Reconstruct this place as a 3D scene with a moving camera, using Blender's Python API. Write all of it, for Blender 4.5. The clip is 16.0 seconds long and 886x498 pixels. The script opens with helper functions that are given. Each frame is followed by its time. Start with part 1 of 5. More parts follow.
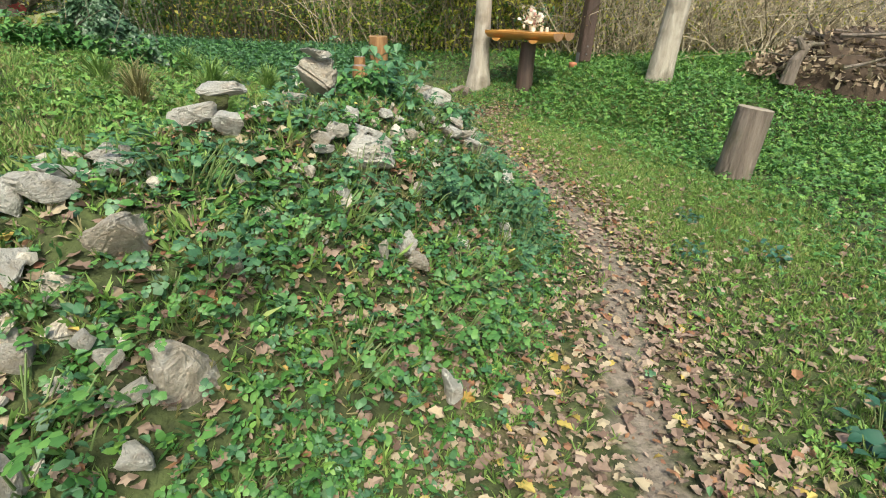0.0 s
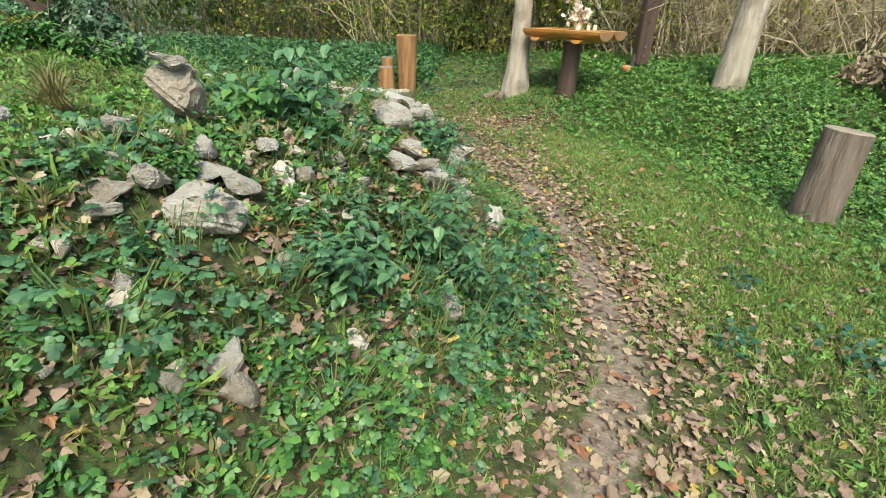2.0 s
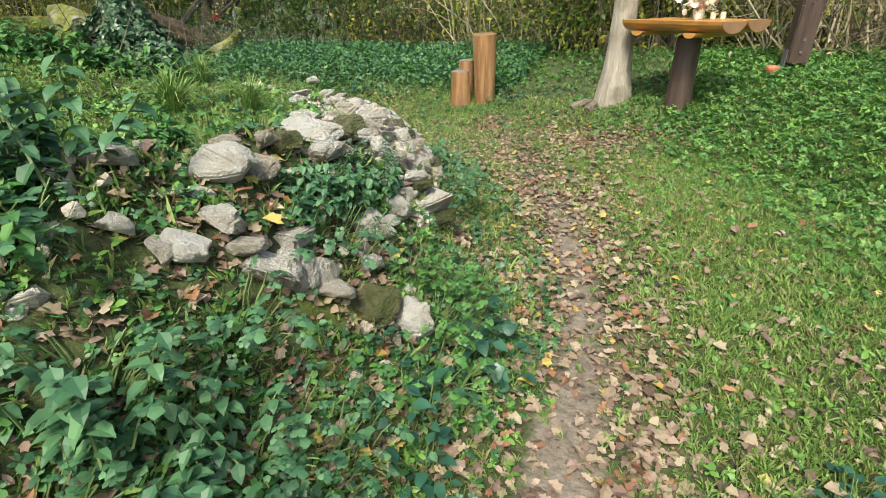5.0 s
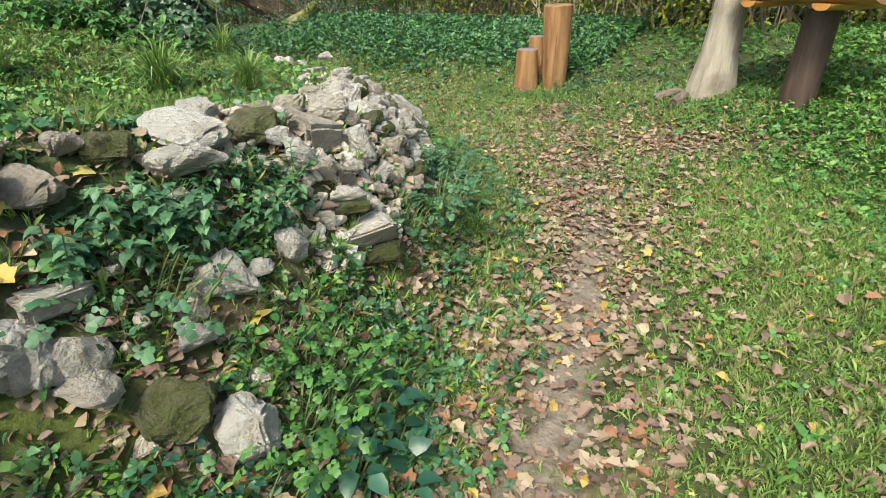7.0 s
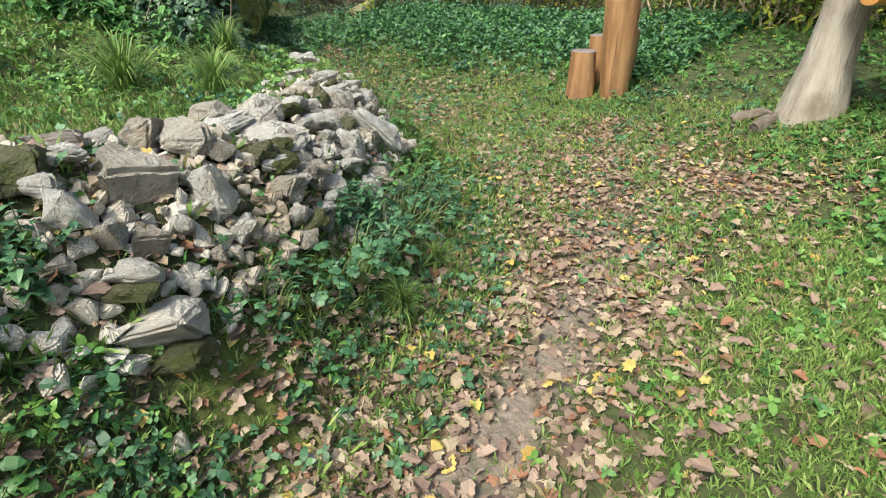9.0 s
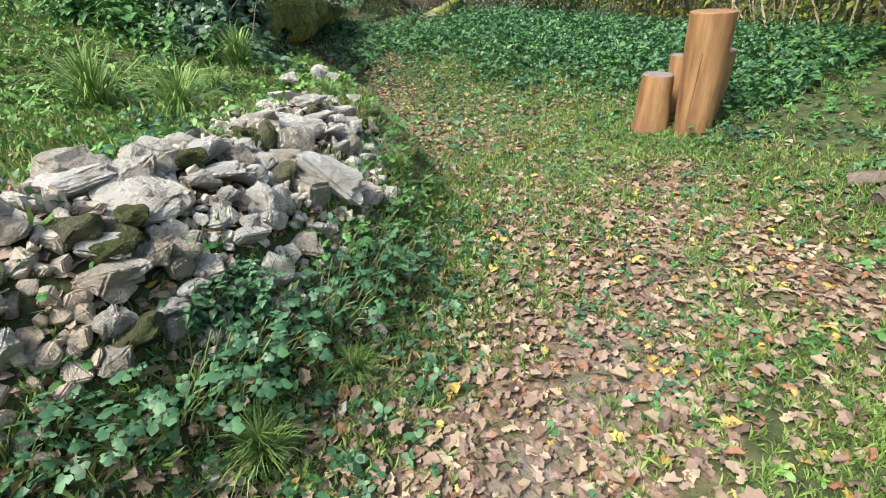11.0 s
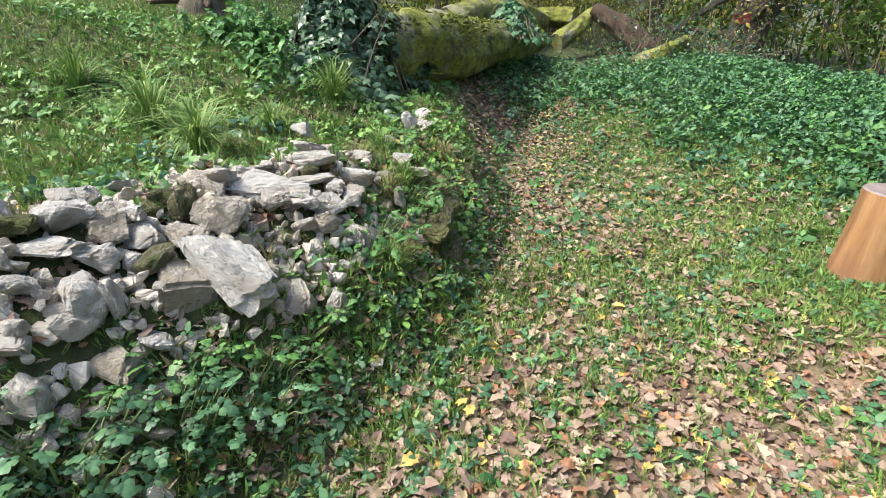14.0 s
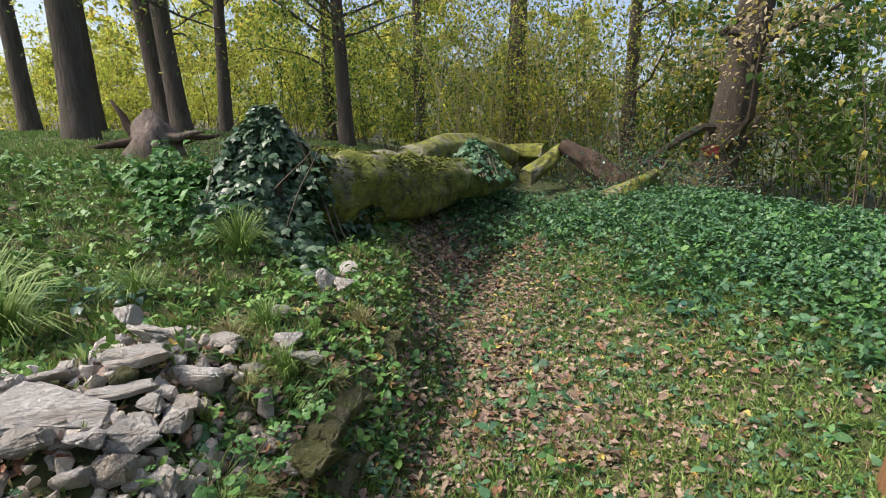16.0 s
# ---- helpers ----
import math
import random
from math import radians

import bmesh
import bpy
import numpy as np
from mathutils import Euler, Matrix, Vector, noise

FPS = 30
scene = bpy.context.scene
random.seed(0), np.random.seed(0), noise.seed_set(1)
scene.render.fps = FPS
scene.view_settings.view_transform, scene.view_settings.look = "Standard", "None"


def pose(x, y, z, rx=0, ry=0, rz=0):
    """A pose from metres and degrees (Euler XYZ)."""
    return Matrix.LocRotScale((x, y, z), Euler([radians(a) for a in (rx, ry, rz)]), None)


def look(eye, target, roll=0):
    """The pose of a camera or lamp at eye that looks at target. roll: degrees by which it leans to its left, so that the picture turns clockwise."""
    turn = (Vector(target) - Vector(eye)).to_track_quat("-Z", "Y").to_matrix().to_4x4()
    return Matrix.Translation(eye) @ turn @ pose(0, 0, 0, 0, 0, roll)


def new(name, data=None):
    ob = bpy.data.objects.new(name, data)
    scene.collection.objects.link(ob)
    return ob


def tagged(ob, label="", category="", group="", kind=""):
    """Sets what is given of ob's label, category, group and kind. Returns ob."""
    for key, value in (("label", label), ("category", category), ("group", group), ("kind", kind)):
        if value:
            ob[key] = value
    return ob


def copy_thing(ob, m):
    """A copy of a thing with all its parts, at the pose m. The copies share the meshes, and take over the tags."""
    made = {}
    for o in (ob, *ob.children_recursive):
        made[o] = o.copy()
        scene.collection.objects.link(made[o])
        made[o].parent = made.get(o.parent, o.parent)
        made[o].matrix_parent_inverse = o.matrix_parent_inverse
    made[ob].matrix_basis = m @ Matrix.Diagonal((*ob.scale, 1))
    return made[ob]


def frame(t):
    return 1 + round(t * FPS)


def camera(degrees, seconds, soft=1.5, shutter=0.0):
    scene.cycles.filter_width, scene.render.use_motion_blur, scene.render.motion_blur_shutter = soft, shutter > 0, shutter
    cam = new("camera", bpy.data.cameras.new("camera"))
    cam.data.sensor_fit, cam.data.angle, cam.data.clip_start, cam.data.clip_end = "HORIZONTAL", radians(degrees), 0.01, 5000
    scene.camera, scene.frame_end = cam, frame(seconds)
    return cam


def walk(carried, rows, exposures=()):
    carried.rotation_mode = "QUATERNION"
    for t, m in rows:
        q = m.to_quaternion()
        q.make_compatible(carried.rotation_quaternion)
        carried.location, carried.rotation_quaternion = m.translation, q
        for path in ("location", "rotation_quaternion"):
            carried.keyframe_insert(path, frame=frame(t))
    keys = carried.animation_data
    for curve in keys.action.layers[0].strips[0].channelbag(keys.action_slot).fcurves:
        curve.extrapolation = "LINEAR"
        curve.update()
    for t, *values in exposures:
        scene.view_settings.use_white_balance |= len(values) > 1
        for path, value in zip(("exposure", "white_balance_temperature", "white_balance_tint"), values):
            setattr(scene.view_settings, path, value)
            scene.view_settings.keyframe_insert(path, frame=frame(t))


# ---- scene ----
cam = camera(82.0, 16.0, soft=1.0)
METRES, EYE, TILT, LEAN, TURN = 9.2, 1.5, 0.0, 0.0, 0.0
ROWS = [
    (0.0, 0.0, 0.0, 0.0, 0.96, -25.25, -2.03),
    (0.5, 0.0119, 0.0267, 0.0027, 1.99, -25.17, -1.65),
    (1.0, 0.0343, 0.0551, -0.0001, 4.28, -25.06, -1.24),
    (1.5, 0.0537, 0.079, 0.0011, 7.05, -25.19, -1.39),
    (2.0, 0.0689, 0.1156, -0.0026, 8.6, -25.61, -1.74),
    (2.5, 0.0829, 0.1401, -0.0011, 10.9, -25.71, -0.97),
    (3.0, 0.1072, 0.1698, -0.0049, 15.91, -24.63, -1.78),
    (3.5, 0.1176, 0.1977, -0.0094, 16.48, -24.59, -1.71),
    (4.0, 0.1295, 0.2308, -0.0101, 18.23, -25.01, -0.62),
    (6.5, 0.1789, 0.388, -0.0182, 35.06, -27.08, 0.87),
    (7.0, 0.1776, 0.4204, -0.022, 36.9, -27.89, 1.06),
    (7.5, 0.1766, 0.4503, -0.0183, 38.39, -28.49, 1.83),
    (8.0, 0.1847, 0.4841, -0.0207, 42.73, -28.26, 1.84),
    (8.5, 0.1901, 0.5143, -0.0194, 47.05, -28.31, 1.84),
    (9.0, 0.1848, 0.5519, -0.0235, 48.61, -28.76, 1.09),
    (11.5, 0.1472, 0.6995, -0.02, 66.28, -28.73, 1.69),
    (12.0, 0.1416, 0.7324, -0.0158, 72.62, -28.67, 2.05),
    (12.5, 0.1301, 0.7558, -0.0168, 75.64, -27.85, 1.02),
    (13.0, 0.1117, 0.7798, -0.0161, 78.67, -27.45, 0.22),
    (13.5, 0.0973, 0.803, -0.018, 83.04, -26.75, -0.03),
    (14.0, 0.0834, 0.8256, -0.0168, 87.91, -25.8, -0.81),
    (14.5, 0.0643, 0.8376, -0.0192, 88.1, -23.01, -0.91),
    (15.0, 0.0404, 0.8467, -0.0169, 88.0, -18.05, -0.89),
    (15.5, 0.0163, 0.862, -0.0177, 87.36, -14.78, -0.02),
    (16.0, -0.0038, 0.8775, -0.012, 87.06, -12.16, 0.09),
]
walk(cam, [(t, pose(0, 0, EYE, TILT, LEAN, TURN) @ pose(METRES * x, METRES * y, METRES * z, 90 + pitch, roll, yaw)) for t, x, y, z, yaw, pitch, roll in ROWS],
     exposures=[(0, 1.24, 6650, 1), (7.0, 1.33, 6600, 2), (9.0, 1.38, 6450, 4), (11.5, 1.6, 6300, 7), (13.5, 1.74, 6300, 9), (14.5, 1.74, 6400, 11), (15.0, 1.74, 6500, 13), (15.5, 1.66, 6500, 14), (16.0, 1.18, 6500, 15)])

# ---- light ----
SUN_AZIMUTH, SUN_HEIGHT = 172.0, 53.0   # degrees clockwise from +y, degrees above the horizon
world = bpy.data.worlds.new("sky")
scene.world = world
world.use_nodes = True
nt = world.node_tree
sky = nt.nodes.new("ShaderNodeTexSky")
sky.sky_type, sky.sun_disc = "NISHITA", False
sky.sun_elevation, sky.sun_rotation = radians(SUN_HEIGHT), radians(SUN_AZIMUTH)
sky.air_density, sky.dust_density, sky.ozone_density = 1.0, 4.0, 1.0
nt.links.new(sky.outputs[0], nt.nodes["Background"].inputs[0])
nt.nodes["Background"].inputs[1].default_value = 0.11
sun = new("sun", bpy.data.lights.new("sun", "SUN"))
sun.data.energy, sun.data.angle, sun.data.color = 1.85, radians(15), (1.0, 0.94, 0.84)
a, e = radians(SUN_AZIMUTH), radians(SUN_HEIGHT)
sun.matrix_world = look((30 * math.sin(a) * math.cos(e), 30 * math.cos(a) * math.cos(e), 30 * math.sin(e)), (0, 0, 0))


# ---- the lie of the land ----
# ruined wall: x, y, height of the crest, width of its slope, fullness of its slope
CREST = [(-3.2, -3, .75, 1.5, 1.3), (-2.5, -.5, .8, 1.5, 1.3), (-1.75, 1.0, .85, 1.4, 1.4), (-1.25, 1.9, .93, 1.4, 1.5), (-.75, 2.8, 1.0, 1.4, 1.5),
         (-.4, 3.7, .91, 1.2, 1.5), (-.32, 4.6, .82, 1.05, 1.5), (-.45, 5.4, .72, .92, 1.5), (-.95, 6.2, .6, .95, 1.5), (-1.9, 6.95, .52, .95, 2.2),
         (-2.9, 7.5, .45, .75, 3), (-4.3, 7.6, .5, .8, 2), (-6, 8.0, .5, 1.0, 1.3), (-9, 9.3, .6, 1.5, 1.3), (-16, 12, .8, 2, 1.3)]
TRAIL = [(.75, -3), (.85, 0), (.95, 2), (1.28, 3.4), (1.15, 5), (.75, 6.4), (.3, 7.5), (-.4, 8.6), (-.9, 9.3)]


def smooth(a, b, x):
    q = np.clip((np.asarray(x, float) - a) / (b - a), 0, 1)
    return q * q * (3 - 2 * q)


def spline(points, n=5):
    """A Catmull-Rom curve through the points."""
    p = np.array(points, float)
    p = np.vstack([2 * p[0] - p[1], p, 2 * p[-1] - p[-2]])
    out = []
    for i in range(1, len(p) - 2):
        for u in np.arange(n) / n:
            a, b, c, d = p[i - 1], p[i], p[i + 1], p[i + 2]
            out.append(.5 * (2 * b + (c - a) * u + (2 * a - 5 * b + 4 * c - d) * u * u + (3 * b - a - 3 * c + d) * u ** 3))
    return np.array(out + [p[-2]])


def nearest(x, y, line):
    """Distance to a polyline (negative on its left), the index along it, for arrays of places."""
    best = np.full(x.shape, 1e9)
    side, where = np.zeros(x.shape), np.zeros(x.shape)
    for i in range(len(line) - 1):
        a, b = line[i, :2], line[i + 1, :2]
        e = b - a
        u = np.clip(((x - a[0]) * e[0] + (y - a[1]) * e[1]) / (e @ e), 0, 1)
        dx, dy = x - a[0] - u * e[0], y - a[1] - u * e[1]
        d = np.hypot(dx, dy)
        near = d < best
        best = np.where(near, d, best)
        side = np.where(near, np.sign(dx * e[1] - dy * e[0]), side)
        where = np.where(near, i + u, where)
    return best * np.where(side == 0, 1, side), where


CREST_LINE, TRAIL_LINE = spline(CREST), spline(TRAIL)


class Field:
    """nearest() to a line, worked out once on a grid and read between its nodes."""

    def __init__(self, line, x0=-44, y0=-30, x1=30, y1=40, step=.1):
        self.x0, self.y0, self.step, self.line = x0, y0, step, line
        self.nx, self.ny = int((x1 - x0) / step), int((y1 - y0) / step)
        gx, gy = np.meshgrid(x0 + step * np.arange(self.nx + 1), y0 + step * np.arange(self.ny + 1))
        self.d, self.w = nearest(gx, gy, line)

    def read(self, x, y):
        a = np.clip((np.asarray(x, float) - self.x0) / self.step, 0, self.nx - .001)
        b = np.clip((np.asarray(y, float) - self.y0) / self.step, 0, self.ny - .001)
        i, j = a.astype(int), b.astype(int)
        u, v = a - i, b - j
        return [(f[j, i] * (1 - u) + f[j, i + 1] * u) * (1 - v) + (f[j + 1, i] * (1 - u) + f[j + 1, i + 1] * u) * v for f in (self.d, self.w)]


CREST_FIELD, TRAIL_FIELD = Field(CREST_LINE), Field(TRAIL_LINE)


def lumps(x, y, size, seed=0.0):
    """Cheap smooth unevenness, about -1 to 1."""
    a, b = np.asarray(x) / size, np.asarray(y) / size
    s = seed * 1.7
    return (np.sin(2.1 * a + 1.3 * b + s) + np.sin(-1.2 * a + 2.7 * b + 2.2 * s + 1) + np.sin(3.9 * a + 3.1 * b + .7 * s + 2) * .6
            + np.sin(-4.7 * a + 1.9 * b + 1.3 * s) * .5) / 3.1


def low_ground(x, y):
    """The lawn, the trail and the rise under the altar, without the ruined wall."""
    y0 = np.interp(x, [-8, -5.8, -4, -1.4, .8, 2, 3.5, 8], [8.0, 8.5, 9.3, 9.5, 8.95, 8.3, 7.0, 7.4])
    u = y - y0
    rise = (.29 + .13 * smooth(-.6, .8, x)) * np.log1p(np.exp(np.clip(6 * u, -40, 40))) / 6
    rise = .85 * np.tanh(rise / .85)
    d, _ = TRAIL_FIELD.read(x, y)
    z = -.16 + rise + .25 * smooth(3, 8, x) + .08 * smooth(3, 0, y) - .05 * np.exp(-(d / .3) ** 2)
    z = z - 1.05 * smooth(0, 3.5, y - 12.0 - .2 * (x + 5)) * smooth(-1, -4, x)   # the ground falls away behind the green bank
    return z + .025 * lumps(x, y, .9)


def bank(x, y):
    """The ground behind the ruined wall."""
    z = .5 + .5 * smooth(-2.2, -4.8, x) * smooth(8.5, 5.5, y) + .3 * smooth(-5, -14, x) + .25 * smooth(-1.2, -2.6, x) * smooth(5.5, 3.5, y)
    return z + .05 * lumps(x, y, 1.1, 3)


def height(x, y):
    x, y = np.asarray(x, float), np.asarray(y, float)
    d, w = CREST_FIELD.read(x, y)
    i = np.arange(len(CREST_LINE))
    top, wide = np.interp(w, i, CREST_LINE[:, 2]), np.interp(w, i, CREST_LINE[:, 3])
    low, high = low_ground(x, y), bank(x, y)
    q = np.clip(d / wide, 0, 1)
    f = .55 * (1 - q ** np.interp(w, i, CREST_LINE[:, 4])) + .45 * (1 - q * q * (3 - 2 * q))
    rough = (.055 * lumps(x, y, .28, 5) + .035 * lumps(x, y, .15, 7)) * np.exp(-(d / .9) ** 2)
    front = low + (top - low) * f
    back = high + (top - high) * np.exp(-(d / .5) ** 2)
    return np.where(d > 0, front, back) + rough


# ---- materials ----
def material(name, stops, size=4.0, rough=.85, bump=.3, fine=60.0, vary=0.0, by="object", glow_through=0.0, stretch=(1, 1, 1),
             stain=None, stain_size=1.5, stain_amount=.5, relief=.02):
    """Two scales of noise over a colour ramp; vary: how far each piece differs; glow_through: the share of light that passes a leaf."""
    m = bpy.data.materials.new(name)
    m.use_nodes = True
    t = m.node_tree
    n, l = t.nodes, t.links.new
    p = n["Principled BSDF"]
    p.inputs["Roughness"].default_value = rough
    co, mp = n.new("ShaderNodeTexCoord"), n.new("ShaderNodeMapping")
    mp.inputs["Scale"].default_value = stretch
    l(co.outputs["Object"], mp.inputs[0])
    ns = n.new("ShaderNodeTexNoise")
    ns.inputs["Scale"].default_value, ns.inputs["Detail"].default_value, ns.inputs["Roughness"].default_value = size, 6, .65
    l(mp.outputs[0], ns.inputs[0])
    ramp = n.new("ShaderNodeValToRGB")
    while len(ramp.color_ramp.elements) < len(stops):
        ramp.color_ramp.elements.new(.5)
    for el, (at, c) in zip(ramp.color_ramp.elements, stops):
        el.position, el.color = at, (*c, 1)
    source = ns.outputs[0]
    if vary:
        if by == "island":
            g = n.new("ShaderNodeNewGeometry")
            rnd = g.outputs["Random Per Island"]
        else:
            g = n.new("ShaderNodeObjectInfo")
            rnd = g.outputs["Random"]
        mixv = n.new("ShaderNodeMix")
        mixv.inputs[0].default_value = vary
        l(source, mixv.inputs[2])
        l(rnd, mixv.inputs[3])
        source = mixv.outputs[0]
    l(source, ramp.inputs[0])
    colour = ramp.outputs[0]
    if stain:
        s = n.new("ShaderNodeTexNoise")
        s.inputs["Scale"].default_value, s.inputs["Detail"].default_value = stain_size, 5
        l(co.outputs["Object"], s.inputs[0])
        r2 = n.new("ShaderNodeMapRange")
        r2.inputs[1].default_value, r2.inputs[2].default_value, r2.inputs[4].default_value = .5, .68, stain_amount
        l(s.outputs[0], r2.inputs[0])
        mx = n.new("ShaderNodeMix")
        mx.data_type = "RGBA"
        l(r2.outputs[0], mx.inputs[0])
        l(colour, mx.inputs[6])
        mx.inputs[7].default_value = (*stain, 1)
        colour = mx.outputs[2]
    l(colour, p.inputs["Base Color"])
    if bump:
        f = n.new("ShaderNodeTexNoise")
        f.inputs["Scale"].default_value, f.inputs["Detail"].default_value, f.inputs["Roughness"].default_value = fine, 7, .65
        l(mp.outputs[0], f.inputs[0])
        b = n.new("ShaderNodeBump")
        b.inputs["Strength"].default_value, b.inputs["Distance"].default_value = bump, relief
        l(f.outputs[0], b.inputs["Height"])
        l(b.outputs[0], p.inputs["Normal"])
    if glow_through:
        tr, ms = n.new("ShaderNodeBsdfTranslucent"), n.new("ShaderNodeMixShader")
        ms.inputs[0].default_value = glow_through
        l(colour, tr.inputs[0])
        l(p.outputs[0], ms.inputs[1])
        l(tr.outputs[0], ms.inputs[2])
        l(ms.outputs[0], n["Material Output"].inputs[0])
    return m


STONE = material("limestone", [(.18, (.2, .165, .115)), (.31, (.42, .37, .295)), (.43, (.54, .505, .44)), (.62, (.61, .59, .535)), (.85, (.71, .695, .66))], 2.4, .92, .9, 9, .4,
                 stain=(.29, .2, .11), stain_size=1.7, stain_amount=.5, relief=.07)
MOSSY = material("mossy limestone", [(.25, (.07, .075, .03)), (.45, (.13, .14, .04)), (.62, (.2, .19, .1)), (.9, (.42, .4, .32))], 4, .95, 1.0, 9, .3,
                 stain=(.085, .115, .015), stain_size=1.6, stain_amount=1.0, relief=.12)
GRASS = material("grass", [(.1, (.06, .12, .028)), (.4, (.135, .24, .05)), (.7, (.235, .345, .085)), (.97, (.44, .44, .18))], 1.2, .6, 0, 1, .6, "island", .2)
DRY_GRASS = material("dry grass", [(.1, (.12, .13, .04)), (.5, (.24, .22, .09)), (.9, (.4, .34, .18))], 2, .7, 0, 1, .6, "island", .3)
HERB = material("ground cover leaf", [(.1, (.022, .075, .02)), (.4, (.046, .145, .032)), (.7, (.09, .225, .048)), (.97, (.22, .33, .085))], 1.5, .55, 0, 1, .6, "island", .18)
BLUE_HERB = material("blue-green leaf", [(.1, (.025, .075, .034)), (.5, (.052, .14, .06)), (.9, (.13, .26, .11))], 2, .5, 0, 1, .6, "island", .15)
LIGHT_HERB = material("fresh green leaf", [(.1, (.065, .15, .028)), (.5, (.13, .265, .045)), (.95, (.23, .39, .085))], 2, .5, 0, 1, .6, "island", .2)
CELANDINE = material("mid green lobed leaf", [(.1, (.035, .11, .026)), (.5, (.07, .185, .04)), (.95, (.14, .29, .065))], 2, .5, 0, 1, .6, "island", .18)
DARK_HERB = material("dark leathery leaf", [(.1, (.018, .06, .035)), (.5, (.03, .1, .06)), (.95, (.06, .15, .09))], 3, .35, .1, 30, .6, "island", .15)
IVY = material("ivy leaf", [(.1, (.025, .06, .025)), (.5, (.05, .11, .05)), (.92, (.14, .21, .12))], 3, .38, 0, 1, .7, "island", .1)
STEM = material("green stem", [(.2, (.08, .14, .04)), (.8, (.17, .22, .08))], 6, .6, .1)
LEAF_BROWN = material("dry brown leaf", [(.1, (.085, .055, .042)), (.35, (.18, .118, .088)), (.65, (.285, .2, .15)), (.95, (.42, .33, .25))], 6, .75, .25, 60, .7, "island", .12)
LEAF_TAN = material("pale tan leaf", [(.1, (.17, .12, .08)), (.5, (.3, .23, .15)), (.95, (.47, .4, .27))], 6, .75, .25, 60, .65, "island", .12)
LEAF_YELLOW = material("yellow leaf", [(.1, (.34, .2, .05)), (.5, (.48, .36, .09)), (.95, (.56, .5, .17))], 8, .65, .2, 60, .6, "island", .2)
LEAF_RUST = material("rust leaf", [(.1, (.16, .07, .04)), (.5, (.26, .125, .065)), (.95, (.36, .2, .1))], 8, .7, .2, 60, .6, "island", .12)
BARK = material("dark furrowed bark", [(.2, (.035, .027, .02)), (.5, (.085, .068, .053)), (.85, (.17, .145, .12))], 9, .95, 1.0, 22, stretch=(1, 1, .22),
                stain=(.07, .085, .03), stain_size=1.6, stain_amount=.5, relief=.06)
PALE_BARK = material("pale grey bark", [(.2, (.18, .15, .115)), (.5, (.37, .325, .265)), (.85, (.52, .47, .395))], 9, .9, 1.0, 9, stretch=(1, 1, .16),
                     stain=(.13, .105, .07), stain_size=3, stain_amount=.7, relief=.06)
STUMP_BARK = material("weathered grey bark", [(.25, (.07, .055, .042)), (.5, (.17, .135, .108)), (.8, (.29, .24, .2))], 14, .95, 1.0, 26, stretch=(1, 1, .12),
                      stain=(.09, .09, .035), stain_size=4, stain_amount=.5, relief=.04)
CUT_WOOD = material("weathered cut wood", [(.2, (.16, .13, .1)), (.8, (.34, .29, .23))], 12, .85, .3)
LOG_WOOD = material("varnished peeled log", [(.25, (.1, .048, .027)), (.42, (.215, .112, .052)), (.55, (.31, .17, .075)), (.8, (.46, .295, .155))], 7, .4, .5, 20, stretch=(1.6, 1.6, .14),
                    stain=(.2, .1, .06), stain_size=3.2, stain_amount=.75)
LOG_TOP = material("grey log end", [(.2, (.12, .095, .09)), (.8, (.26, .215, .2))], 12, .7, .3)
TABLE_WOOD = material("varnished half log", [(.2, (.36, .15, .04)), (.5, (.52, .25, .065)), (.85, (.64, .38, .13))], 4, .38, .15, 30, stretch=(.25, 2, 2),
                      stain=(.28, .12, .04), stain_size=3, stain_amount=.4)
TABLE_END = material("brown sawn end", [(.2, (.19, .1, .055)), (.8, (.33, .19, .1))], 8, .6, .3)
DARK_WOOD = material("dark stained wood", [(.2, (.03, .018, .014)), (.5, (.068, .043, .034)), (.85, (.13, .088, .07))], 6, .5, .5, 30, stretch=(2, 2, .2))
METAL = material("dull steel", [(.2, (.09, .09, .095)), (.8, (.18, .18, .18))], 10, .4, .1)
MOSS = material("moss", [(.2, (.07, .09, .013)), (.5, (.15, .185, .026)), (.85, (.26, .29, .05))], 7, 1, 1.0, 90, stain=(.16, .13, .08), stain_size=3, stain_amount=.5)
TRUNK_MOSS = material("mossy fallen bark", [(.25, (.04, .035, .02)), (.4, (.1, .1, .03)), (.55, (.2, .22, .035)), (.8, (.34, .35, .07))], 6, 1, 1.0, 14,
                      stain=(.3, .28, .235), stain_size=2.4, stain_amount=.85, relief=.06)
ROTTEN = material("rotten brown wood", [(.2, (.02, .014, .01)), (.5, (.055, .037, .024)), (.85, (.13, .09, .06))], 6, 1, .9, 30, stretch=(1, 1, .4))
FRESH_CUT = material("fresh sawn wood", [(.2, (.45, .28, .14)), (.8, (.66, .48, .3))], 14, .8, .2)
TWIG = material("dry twig", [(.1, (.12, .095, .065)), (.5, (.33, .27, .18)), (.95, (.6, .52, .38))], 3, .85, .2, 50, .7, "island")
# TWIG with a darker ramp: the wood's shade is put into the colour
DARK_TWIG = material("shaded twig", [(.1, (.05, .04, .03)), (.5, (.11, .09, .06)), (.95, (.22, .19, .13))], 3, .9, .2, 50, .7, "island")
WOOD_GREEN = material("woodland leaf", [(.1, (.03, .07, .015)), (.45, (.07, .15, .03)), (.8, (.19, .29, .06)), (.97, (.4, .4, .09))], .6, .5, 0, 1, .55, "island", .55)
